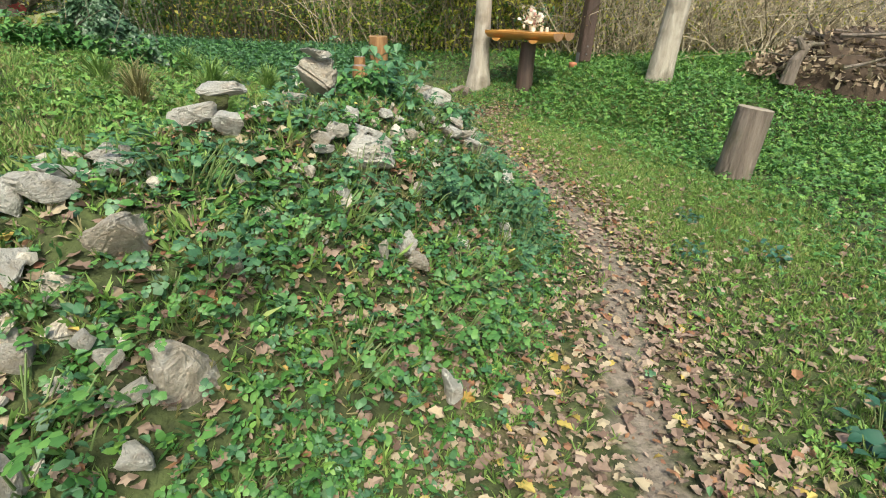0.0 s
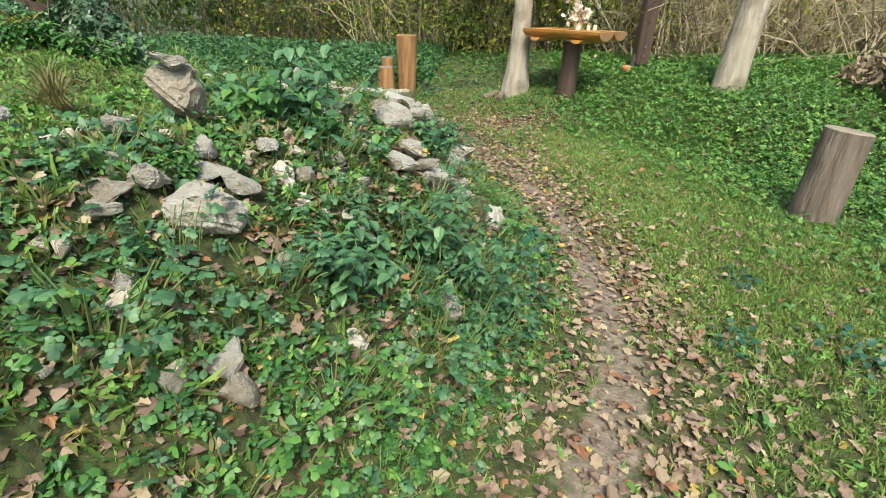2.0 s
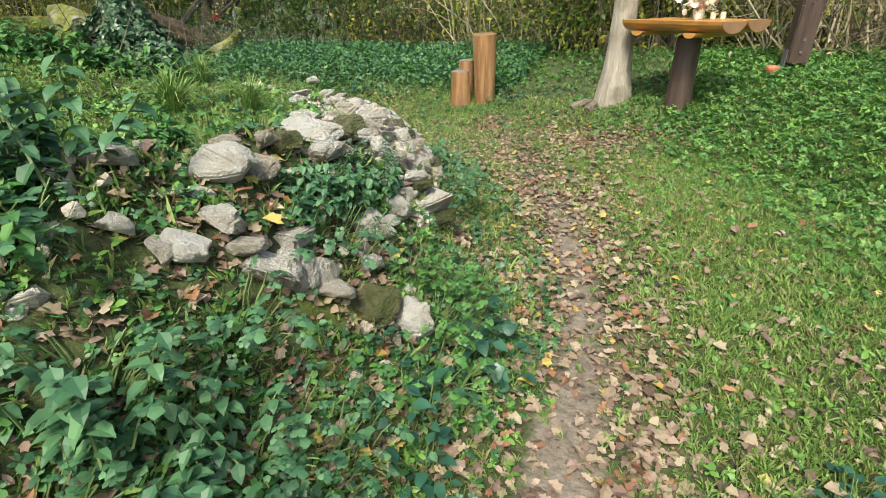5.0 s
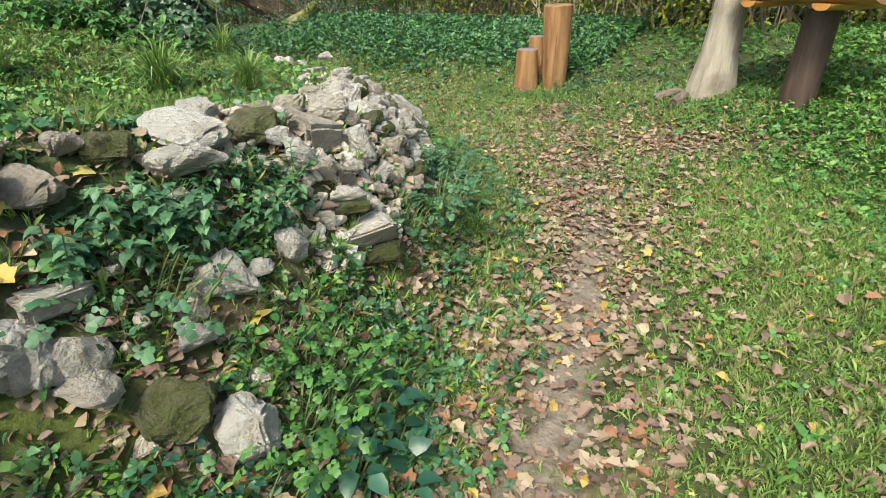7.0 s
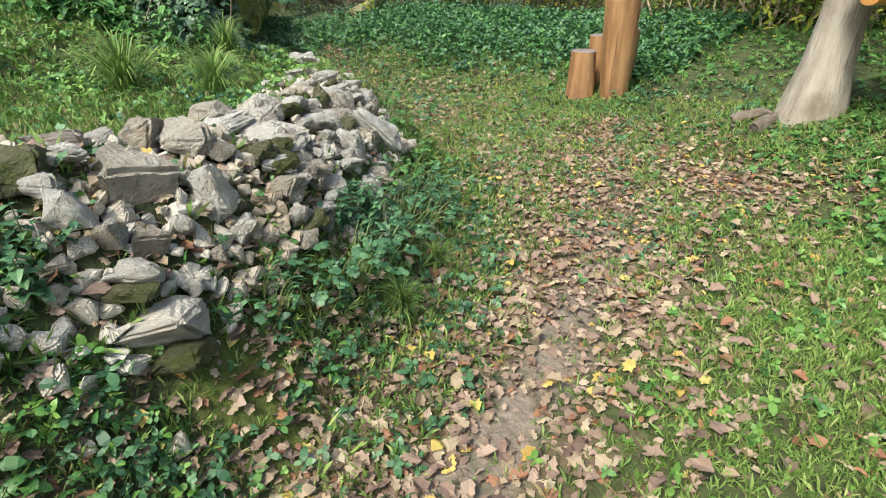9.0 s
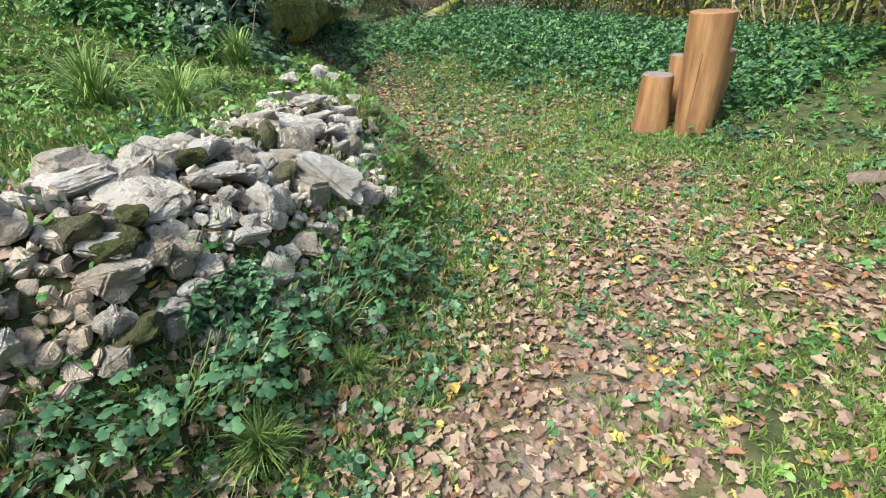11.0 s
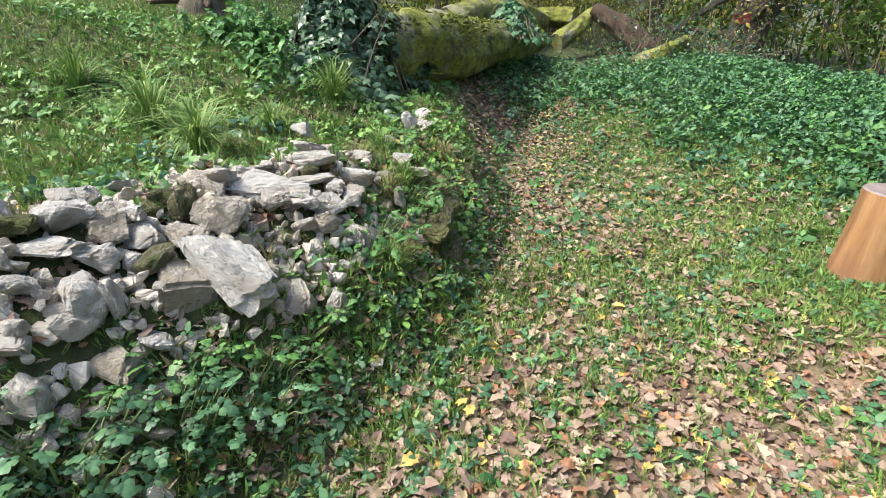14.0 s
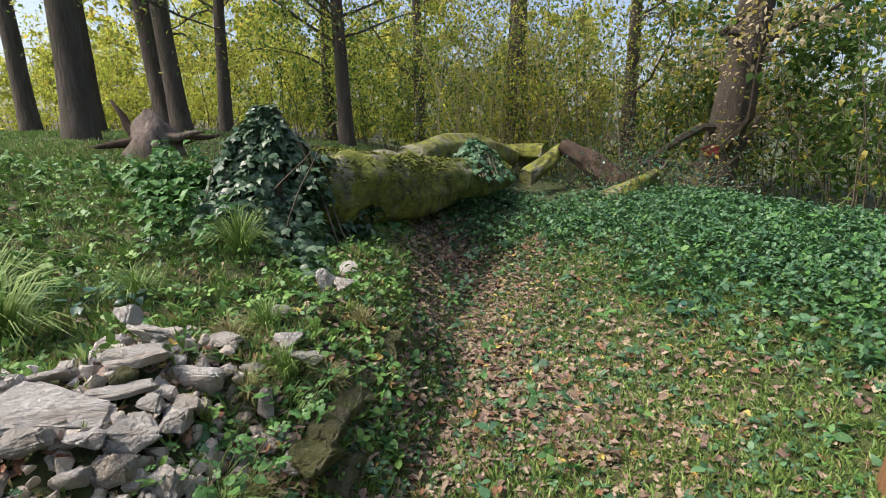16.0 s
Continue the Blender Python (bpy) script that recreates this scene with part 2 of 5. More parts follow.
WOOD_YELLOW = material("autumn leaf", [(.1, (.17, .2, .035)), (.45, (.38, .38, .065)), (.8, (.58, .46, .085)), (.97, (.6, .33, .07))], .6, .5, 0, 1, .55, "island", .6)
# Sunlight on the shrubs and far wood is put into this leaf's colour.
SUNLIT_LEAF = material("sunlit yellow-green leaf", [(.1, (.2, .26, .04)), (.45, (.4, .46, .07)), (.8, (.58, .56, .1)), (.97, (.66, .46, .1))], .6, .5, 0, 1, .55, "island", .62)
WOOD_PALE = material("pale oak leaf", [(.1, (.25, .2, .1)), (.5, (.42, .35, .2)), (.95, (.55, .48, .33))], .6, .6, 0, 1, .55, "island", .35)
PETAL = material("cream petal", [(.2, (.7, .64, .5)), (.8, (.82, .78, .68))], 10, .6, .1, 40, .5, "island", .3)
PINK = material("dusty pink petal", [(.2, (.55, .28, .25)), (.8, (.68, .42, .36))], 10, .6, .1, 40, .5, "island", .3)
CLAY = material("terracotta", [(.2, (.36, .12, .06)), (.8, (.48, .19, .1))], 10, .6, .1)
RED_PAINT = material("red trail paint", [(.2, (.2, .03, .025)), (.8, (.3, .06, .045))], 20, .8, .5, 40)


def ground_material():
    """Soil, trodden clay, matted dead leaves and moss, mixed by the sheet's own cover values."""
    m = bpy.data.materials.new("woodland ground")
    m.use_nodes = True
    t = m.node_tree
    n, l = t.nodes, t.links.new
    p = n["Principled BSDF"]
    p.inputs["Roughness"].default_value = .95
    co, at, sp = n.new("ShaderNodeTexCoord"), n.new("ShaderNodeAttribute"), n.new("ShaderNodeSeparateColor")
    at.attribute_name = "cover"
    l(at.outputs["Color"], sp.inputs[0])

    def noise_ramp(size, stops):
        ns, r = n.new("ShaderNodeTexNoise"), n.new("ShaderNodeValToRGB")
        ns.inputs["Scale"].default_value, ns.inputs["Detail"].default_value, ns.inputs["Roughness"].default_value = size, 8, .7
        l(co.outputs["Object"], ns.inputs[0])
        while len(r.color_ramp.elements) < len(stops):
            r.color_ramp.elements.new(.5)
        for el, (where, c) in zip(r.color_ramp.elements, stops):
            el.position, el.color = where, (*c, 1)
        l(ns.outputs[0], r.inputs[0])
        return ns, r
    _, soil = noise_ramp(9, [(.3, (.016, .019, .008)), (.5, (.045, .058, .017)), (.7, (.08, .105, .03))])
    _, clay = noise_ramp(14, [(.3, (.1, .08, .06)), (.5, (.17, .14, .108)), (.7, (.26, .215, .17))])
    _, mat = noise_ramp(22, [(.3, (.08, .05, .03)), (.5, (.19, .125, .08)), (.7, (.33, .24, .16))])
    _, moss = noise_ramp(12, [(.3, (.03, .045, .008)), (.5, (.08, .1, .018)), (.7, (.14, .16, .035))])
    edge = n.new("ShaderNodeTexNoise")
    edge.inputs["Scale"].default_value, edge.inputs["Detail"].default_value = 7, 6
    l(co.outputs["Object"], edge.inputs[0])
    colour = soil.outputs[0]
    for channel, layer in ((2, mat), (0, clay), (1, moss)):
        add, rng, mx = n.new("ShaderNodeMath"), n.new("ShaderNodeMapRange"), n.new("ShaderNodeMix")
        l(sp.outputs[channel], add.inputs[0])
        l(edge.outputs[0], add.inputs[1])
        rng.inputs[1].default_value, rng.inputs[2].default_value = .85, 1.15
        l(add.outputs[0], rng.inputs[0])
        mx.data_type = "RGBA"
        l(rng.outputs[0], mx.inputs[0])
        l(colour, mx.inputs[6])
        l(layer.outputs[0], mx.inputs[7])
        colour = mx.outputs[2]
    l(colour, p.inputs["Base Color"])
    f, b = n.new("ShaderNodeTexNoise"), n.new("ShaderNodeBump")
    f.inputs["Scale"].default_value, f.inputs["Detail"].default_value = 35, 6
    l(co.outputs["Object"], f.inputs[0])
    b.inputs["Strength"].default_value, b.inputs["Distance"].default_value = .8, .02
    l(f.outputs[0], b.inputs["Height"])
    l(b.outputs[0], p.inputs["Normal"])
    return m


GROUND = ground_material()
rng = np.random.default_rng(7)


# ---- building helpers ----
class Soup:
    """Vertices and triangles of many small pieces, gathered into one mesh."""

    def __init__(self):
        self.v, self.f, self.k, self.n = [], [], [], 0

    def add(self, v, f, kind=0):
        v, f = np.asarray(v, float), np.asarray(f, int)
        self.v.append(v)
        self.f.append(f + self.n)
        self.k.append(np.full(len(f), kind))
        self.n += len(v)

    def repeat(self, v, f, turns, places, kind=0):
        """The template (v, f) at many places, each with its own 3 x 3 turn and size."""
        v, f = np.asarray(v, float), np.asarray(f, int)
        if not len(places):
            return
        out = np.einsum("nij,kj->nki", turns, v) + np.asarray(places)[:, None, :]
        self.add(out.reshape(-1, 3), (f[None] + (np.arange(len(places)) * len(v))[:, None, None]).reshape(-1, 3), kind)

    def tube(self, path, radii, sides=6, kind=0, cap=True):
        path, radii = np.asarray(path, float), np.asarray(radii, float)
        t = np.gradient(path, axis=0)
        t /= np.linalg.norm(t, axis=1)[:, None] + 1e-9
        ref = np.array([0, 0, 1.0]) if abs(t[:, 2]).mean() < .8 else np.array([1.0, 0, 0])
        u = np.cross(t, ref)
        u /= np.linalg.norm(u, axis=1)[:, None]
        w = np.cross(t, u)
        ang = np.arange(sides) * 2 * np.pi / sides
        ring = path[:, None] + radii[:, None, None] * (np.cos(ang)[None, :, None] * u[:, None] + np.sin(ang)[None, :, None] * w[:, None])
        v = ring.reshape(-1, 3)
        f = []
        for i in range(len(path) - 1):
            for j in range(sides):
                a, b = i * sides + j, i * sides + (j + 1) % sides
                f += [(a, a + sides, b), (b, a + sides, b + sides)]
        if cap:
            last = (len(path) - 1) * sides
            f += [(last, last + j + 1, last + j) for j in range(1, sides - 1)] + [(0, j, j + 1) for j in range(1, sides - 1)]
        self.add(v, f, kind)

    def mesh(self, name, mats, smooth_faces=False):
        v, f, k = np.concatenate(self.v), np.concatenate(self.f), np.concatenate(self.k)
        me = bpy.data.meshes.new(name)
        me.vertices.add(len(v))
        me.vertices.foreach_set("co", v.ravel())
        me.loops.add(len(f) * 3)
        me.loops.foreach_set("vertex_index", f.ravel().astype(np.int32))
        me.polygons.add(len(f))
        me.polygons.foreach_set("loop_start", np.arange(0, len(f) * 3, 3, dtype=np.int32))
        me.polygons.foreach_set("material_index", k.astype(np.int32))
        me.polygons.foreach_set("use_smooth", np.full(len(f), smooth_faces))
        me.update(calc_edges=True)
        for m in mats:
            me.materials.append(m)
        return me


def turns(n, yaw=None, tilt=None, roll=None, size=1.0, r=rng):
    """n rotation matrices: tilt from the flat, roll about the long axis, then a yaw; times size."""
    yaw = r.uniform(0, 2 * np.pi, n) if yaw is None else np.broadcast_to(yaw, n)
    tilt = np.zeros(n) if tilt is None else np.broadcast_to(tilt, n)
    roll = np.zeros(n) if roll is None else np.broadcast_to(roll, n)
    c, s, o, z = np.cos, np.sin, np.ones(n), np.zeros(n)

    def mat(*rows):
        return np.stack([np.stack(q, -1) for q in rows], -2)
    rz = mat((c(yaw), -s(yaw), z), (s(yaw), c(yaw), z), (z, z, o))
    rx = mat((o, z, z), (z, c(tilt), -s(tilt)), (z, s(tilt), c(tilt)))
    ry = mat((c(roll), z, s(roll)), (z, o, z), (-s(roll), z, c(roll)))
    return rz @ rx @ ry * np.broadcast_to(size, n)[:, None, None]


def part(name, data, parent, label="", at=None):
    """A mesh as one object under a thing or a part."""
    ob = new(name, data)
    ob.parent = parent
    if at is not None:
        ob.matrix_basis = at
    if label:
        ob["label"] = label
    return ob


def fan(outline, lift=0.0):
    """A leaf as a fan round its middle; the rim is lifted (or dropped) towards its ends."""
    o = np.array(outline, float)
    mid = o.mean(0)
    z = lift * np.hypot(*(o - mid).T) ** 2
    v = np.vstack([[mid[0], mid[1], 0], np.column_stack([o, z])])
    n = len(o)
    return v, [(0, 1 + i, 1 + (i + 1) % n) for i in range(n)]


def lobed(points, tip=1.0, dip=.5, length=1.0, width=1.0):
    """The outline of a leaf with that many pointed lobes, its stalk at the origin, about 1 long."""
    out = [(-.04, 0)]
    m = points * 2 - 1
    for i in range(m):
        q = -1.15 + 2.3 * i / (m - 1)
        rad = (tip if i % 2 == 0 else dip) * (1 - .35 * abs(q) ** 1.5)
        out.append((math.sin(q * 1.45) * rad * .62 * width, (.38 + math.cos(q * 1.45) * rad * .62) * length))
    return out + [(.04, 0)]


MAPLE = fan(lobed(5, .92, .64), .5)
OAK = fan([(-.03, 0), (-.12, .2), (-.22, .3), (-.13, .42), (-.28, .58), (-.17, .68), (-.22, .86), (0, 1.0), (.2, .88), (.16, .7), (.27, .6), (.14, .45), (.21, .32), (.1, .18), (.03, 0)], .35)
OVATE = (np.array([(0, 0, 0), (-.33, .28, .09), (0, .33, 0), (.33, .28, .09), (-.24, .66, .04), (0, .68, -.03), (.24, .66, .04), (0, 1, -.16)]),
         [(0, 2, 1), (0, 3, 2), (1, 2, 5), (1, 5, 4), (2, 3, 6), (2, 6, 5), (4, 5, 7), (5, 6, 7)])
RHOMB = (np.array([(0, 0, 0), (-.27, .45, .06), (.27, .45, .06), (0, 1, -.08)]), [(0, 2, 1), (1, 2, 3)])
ROUND = fan([(math.sin(q) * .5, .5 - math.cos(q) * .5) for q in np.arange(7) * 2 * math.pi / 7 + .45], -.3)
BLADE = (np.array([(-.024, 0, 0), (.024, 0, 0), (.024, .18, .6), (0, .5, .92)]), [(0, 1, 2), (0, 2, 3)])
SMALL = (np.array([(0, 0, 0), (-.28, .3, .05), (-.24, .72, .03), (0, 1, -.08), (.24, .72, .03), (.28, .3, .05)]), [(0, 5, 1), (1, 5, 4), (1, 4, 2), (2, 4, 3)])


def merge(*items):
    """One template out of several (v, f, 4 x 4) pieces."""
    vs, fs, n = [], [], 0
    for (v, f), m in items:
        m = np.array(m)
        vs.append(np.asarray(v) @ m[:3, :3].T + m[:3, 3])
        fs += [tuple(i + n for i in t) for t in f]
        n += len(v)
    return np.vstack(vs), fs


def scaled(s, m):
    return m @ Matrix.Scale(s, 4)


# a small ground herb of six leaves, and a grass tuft of six blades
SPRIG = merge(*[(SMALL, scaled(.6 + .25 * (i % 3), pose(0, 0, .2 + .12 * (i % 4), 22 - 14 * (i % 3), 6, i * 94))) for i in range(4)])
CLOVER = merge(*[(ROUND, scaled(.5, pose(0, 0, .3 + .05 * i, 12, 8, i * 120))) for i in range(3)])
TUFT = merge(*[(BLADE, scaled(.7 + .12 * (i % 4), pose(.06 * math.sin(i * 2.4), .06 * math.cos(i * 2.4), 0, 18 * (i % 3) - 10, 0, i * 61))) for i in range(6)])
# a pinnate leaf of seven lobed leaflets on a stalk, 1 long
LEAFLET = fan(lobed(4, .86, .7, 1, 1.15), -.3)
PINNATE = merge(*[(LEAFLET, scaled(s, pose(x, y, .12 * math.sin(y * 3), -10, 0, q))) for s, x, y, q in
                  ((.46, 0, .55, 0), (.34, 0, .48, 68), (.34, 0, .48, -68), (.28, 0, .26, 78), (.28, 0, .26, -78))])
IVY_LEAF = fan([(0, 0), (-.35, .05), (-.5, .4), (-.22, .5), (0, 1), (.22, .5), (.5, .4), (.35, .05)], -.35)


def scatter(n, box, density, r=rng):
    """About n places in box (x0, y0, x1, y1), kept by density(x, y) from 0 to 1."""
    x, y = r.uniform(box[0], box[2], n), r.uniform(box[1], box[3], n)
    keep = r.uniform(0, 1, n) < density(x, y)
    return x[keep], y[keep]


def on_ground(x, y, lift=0.0):
    return np.column_stack([x, y, height(x, y) + lift])


def trail_distance(x, y):
    return np.abs(TRAIL_FIELD.read(x, y)[0])


def crest_place(x, y):
    return CREST_FIELD.read(x, y)

# ---- ground ----
def spot(x, y, cx, cy, rx, ry):
    return np.exp(-((x - cx) / rx) ** 2 - ((y - cy) / ry) ** 2)


def clear(x, y):
    """Places where nothing grows: the litter patch by the altar, the hollow under the fallen trunk, the moss cushion."""
    return (1 - .97 * spot(x, y, .68, 8.95, .68, .36)) * (1 - .93 * spot(x, y, -5.5, 8.4, 1.1, .5)) * (1 - .95 * spot(x, y, .33, 5.43, .24, .2))


def litter(x, y, on_heap=True):
    """How thick the fallen leaves lie, 0 to 1."""
    d = trail_distance(x, y)
    side = TRAIL_FIELD.read(x, y)[0]
    v = .55 * np.exp(-((side - .24) / .3) ** 2) + (.16 + .3 * smooth(4, 5.5, y)) * np.exp(-((side + .22) / .26) ** 2) + .42 * spot(x, y, -.8, 8.5, 1.4, .9) + 1.0 * spot(x, y, .68, 8.95, .68, .36) + .2 * spot(x, y, .3, 7.6, 1, .8) + .3 * spot(x, y, -1.9, 8.8, 1.6, .8)
    v = v + 1.0 * spot(x, y, -5.5, 8.4, 1.1, .5) + .6 * spot(x, y, -3.9, 8.6, .9, .4) + .5 * spot(x, y, .4, 4.9, .5, 1.6) + .5 * spot(x, y, 0.2, 1.6, .7, .7)
    c, w = crest_place(x, y)
    v = v + .14 * smooth(-6, -4, x) * smooth(.6, -.6, x) * smooth(7.2, 7.7, y) * smooth(10.6, 9.6, y)
    v = v + .2 * smooth(.6, .9, c) * smooth(1.8, 1.3, c) * smooth(4.4, 5.2, y)
    heap = .3 * on_heap * smooth(-.5, -.1, c) * smooth(1.3, .8, c) * smooth(-2.6, -1.6, x)
    return np.clip(v * (.75 + .35 * lumps(x, y, .5, 9)) + .06 + .05 * lumps(x, y, .8, 15) + .13 * np.exp(-(d / 1.4) ** 2) + heap, 0, 1) * (1 - .55 * np.exp(-(side / .14) ** 2) * (y < 7))


def bare(x, y):
    return np.clip(np.exp(-(trail_distance(x, y) / .2) ** 2) * smooth(8.9, 7.4, y) + .6 * spot(x, y, .68, 8.95, .66, .34), 0, 1)


def build_ground():
    def axis(a, b, step):
        core = np.arange(a, b, step)
        out = step * np.cumsum(1.16 ** np.arange(1, 52))
        return np.concatenate([(a - out)[::-1], core, core[-1] + out])
    xs, ys = axis(-7, 6, .085), axis(-1.5, 12.5, .085)
    gx, gy = np.meshgrid(xs, ys)
    x, y = gx.ravel(), gy.ravel()
    z = height(x, y)
    nx, ny = len(xs), len(ys)
    i = np.arange(nx * ny).reshape(ny, nx)
    q = np.stack([i[:-1, :-1], i[:-1, 1:], i[1:, 1:], i[1:, :-1]], -1).reshape(-1, 4)
    me = bpy.data.meshes.new("ground")
    me.from_pydata(np.column_stack([x, y, z]).tolist(), [], q.tolist())
    me.polygons.foreach_set("use_smooth", np.ones(len(q), bool))
    d, w = crest_place(x, y)
    mossy = np.clip(spot(x, y, -2.2, 7.75, 1.1, .35) + 1.3 * spot(x, y, .33, 5.43, .26, .22) + spot(x, y, .38, 4.0, .3, .25) + .35 * spot(x, y, -1, 6.9, 1, .4), 0, 1)
    cover = np.column_stack([bare(x, y) * .75, mossy * .75, np.clip(litter(x, y, False) * .7 + .02 * np.exp(-(d / .8) ** 2), 0, 1), np.ones(len(x))])
    at = me.color_attributes.new("cover", "FLOAT_COLOR", "POINT")
    at.data.foreach_set("color", cover.ravel())
    me.materials.append(GROUND)
    return tagged(new("ground", me), "uneven woodland ground with a trodden clay trail and leaf mould", "ground", kind="structure")


ground = build_ground()


# ---- stones ----
def stone_mesh(seed, detail=2, count=13):
    """An angular broken block in a unit box: the hull of random points, its edges chipped, its faces roughened."""
    r = np.random.default_rng(seed)
    bm = bmesh.new()
    for p in r.uniform(-1, 1, (count, 3)):
        bm.verts.new(p / max(.85, np.linalg.norm(p) ** .8))
    res = bmesh.ops.convex_hull(bm, input=bm.verts)
    bmesh.ops.delete(bm, geom=list({g for g in res["geom_unused"] + res["geom_interior"] if isinstance(g, bmesh.types.BMVert)}), context="VERTS")
    bmesh.ops.dissolve_limit(bm, angle_limit=.3, verts=bm.verts, edges=bm.edges)
    bmesh.ops.bevel(bm, geom=bm.edges[:], offset=.1, segments=2, affect="EDGES", clamp_overlap=True)
    bmesh.ops.triangulate(bm, faces=bm.faces)
    for k in range(detail):
        bmesh.ops.subdivide_edges(bm, edges=[ed for ed in bm.edges if ed.calc_length() > (.5, .26)[k]], cuts=1, use_grid_fill=True)
        bmesh.ops.triangulate(bm, faces=bm.faces)
    for v in bm.verts:
        q = v.co.copy()
        v.co += q.normalized() * (.2 * noise.noise(q * 1.4 + Vector((seed, 0, 0))) + .075 * noise.noise(q * 3.2 + Vector((0, seed, 0))) + .03 * noise.noise(q * 9))
    for i in range(3):
        c = [v.co[i] for v in bm.verts]
        lo, hi = min(c), max(c)
        for v in bm.verts:
            v.co[i] = (v.co[i] - lo) / (hi - lo) - .5
    me = bpy.data.meshes.new("stone")
    bm.to_mesh(me)
    bm.free()
    return me


STONES = [stone_mesh(20 + i, 2, 10 + i % 7) for i in range(22)]
MOSSY_STONES = [stone_mesh(90 + i, 2, 22) for i in range(5)]
for s in STONES:
    s.materials.append(STONE)
for s in MOSSY_STONES:
    s.materials.append(MOSSY)

CHIPS = [stone_mesh(50 + i, 0, 10) for i in range(6)]
rubble = tagged(new("rubble_wall"), "collapsed dry stone wall of pale limestone rubble", "wall", kind="structure")
placed, BARE_STONES = [], []


def put_stone(x, y, size, lift=0.0, tall=1.0, turn=None, tip=None, mossy=False, r=rng, parent=rubble, level=None):
    me = MOSSY_STONES[r.integers(5)] if mossy else STONES[r.integers(len(STONES))]
    turn = r.uniform(0, 360) if turn is None else turn
    tip = r.normal(0, 16) if tip is None else tip
    z = float(height(np.array([x]), np.array([y]))[0]) + lift + size * .14 * tall if level is None else level
    m = pose(x, y, z, tip, r.normal(0, 16), turn) @ Matrix.Diagonal((size, size * r.uniform(.65, .95), size * .58 * tall * r.uniform(.75, 1.2), 1))
    placed.append((x, y, size * .42))
    return part("stone", me, parent, at=m)


def set_stones(rows):
    """Single stones: x, y, z of the middle, width, height, the bearing of the width, tilt, mossy or not."""
    for k, (x, y, z, w, h, turn, tilt, mossy) in enumerate(rows):
        x, y, z = x + .035 * math.sin(math.radians(turn)), y - .035 * math.cos(math.radians(turn)), z + .015
        me = MOSSY_STONES[(k * 3 + 1) % 5] if mossy else STONES[(k * 7 + int(100 * w)) % len(STONES)]
        deep = min(.75 * w + .25 * h, 1.3 * h + .05)
        part("stone", me, rubble, at=pose(x, y, z, 0, 0, turn) @ pose(0, 0, 0, -8, -tilt, 0) @ Matrix.Diagonal((1.1 * w, deep, 1.14 * h, 1)))
        placed.append((x, y, .5 * max(w, deep)))
        BARE_STONES.append((x, y, .5 * w))


# the overgrown start of the wall
set_stones([
    (-0.76, 3.06, 1.12, 0.21, 0.19, 13, -10, 0), (-0.75, 3.02, 1.23, 0.16, 0.06, 13, 0, 0), (-1.06, 2.45, 1.11, 0.2, 0.08, 22, 5, 0), (-1.08, 2.4, 1.07, 0.12, 0.09, 23, 0, 1),
    (-1.14, 2.3, 1.02, 0.2, 0.08, 24, 10, 0), (-0.99, 2.29, 0.99, 0.12, 0.11, 22, -20, 0), (-0.59, 2.42, 0.91, 0.11, 0.08, 12, 0, 0), (-0.55, 2.54, 0.93, 0.11, 0.07, 11, 0, 0),
    (-0.58, 2.36, 0.88, 0.1, 0.04, 12, 0, 0), (-0.47, 2.77, 0.88, 0.12, 0.06, 8, -10, 0), (-0.37, 2.79, 0.84, 0.14, 0.06, 6, -20, 0), (-0.39, 2.59, 0.8, 0.23, 0.17, 7, -8, 0)])
set_stones([
    (-1.3, 1.56, 0.93, 0.18, 0.09, 36, -8, 0), (-1.38, 1.5, 0.91, 0.08, 0.11, 38, -20, 0), (-1.28, 1.84, 0.97, 0.1, 0.05, 32, 10, 0), (-1.22, 1.82, 0.93, 0.12, 0.08, 31, 0, 0),
    (-1.33, 1.67, 0.95, 0.12, 0.04, 35, -10, 0), (-1.09, 1.48, 0.77, 0.23, 0.15, 31, 15, 0), (-0.18, 2.25, 0.46, 0.09, 0.11, 3, -25, 0), (-0.12, 2.2, 0.4, 0.1, 0.09, 2, 0, 0),
    (0.05, 1.72, 0.04, 0.11, 0.11, -1, -25, 0), (-0.8, 1.28, 0.44, 0.21, 0.19, 21, -25, 0), (-1.15, 1.1, 0.61, 0.1, 0.1, 33, -20, 0), (-0.95, 1.19, 0.56, 0.07, 0.06, 27, 0, 0)])
set_stones([
    (-1.01, 1.19, 0.61, 0.06, 0.05, 29, 40, 0), (-0.81, 1.01, 0.38, 0.08, 0.08, 21, 0, 0), (-1.02, 0.86, 0.45, 0.07, 0.11, 27, 0, 0), (-1.27, 1.32, 0.77, 0.1, 0.11, 37, 0, 0),
    (-0.77, 1.64, 0.64, 0.09, 0.08, 20, 0, 0), (-0.87, 1.13, 0.49, 0.11, 0.05, 24, 10, 0), (-0.54, 2.84, 0.95, 0.09, 0.08, 9, 0, 0), (-0.36, 3.02, 0.93, 0.08, 0.05, 5, 0, 0),
    (-0.79, 2.73, 1.04, 0.1, 0.06, 15, 0, 0)])
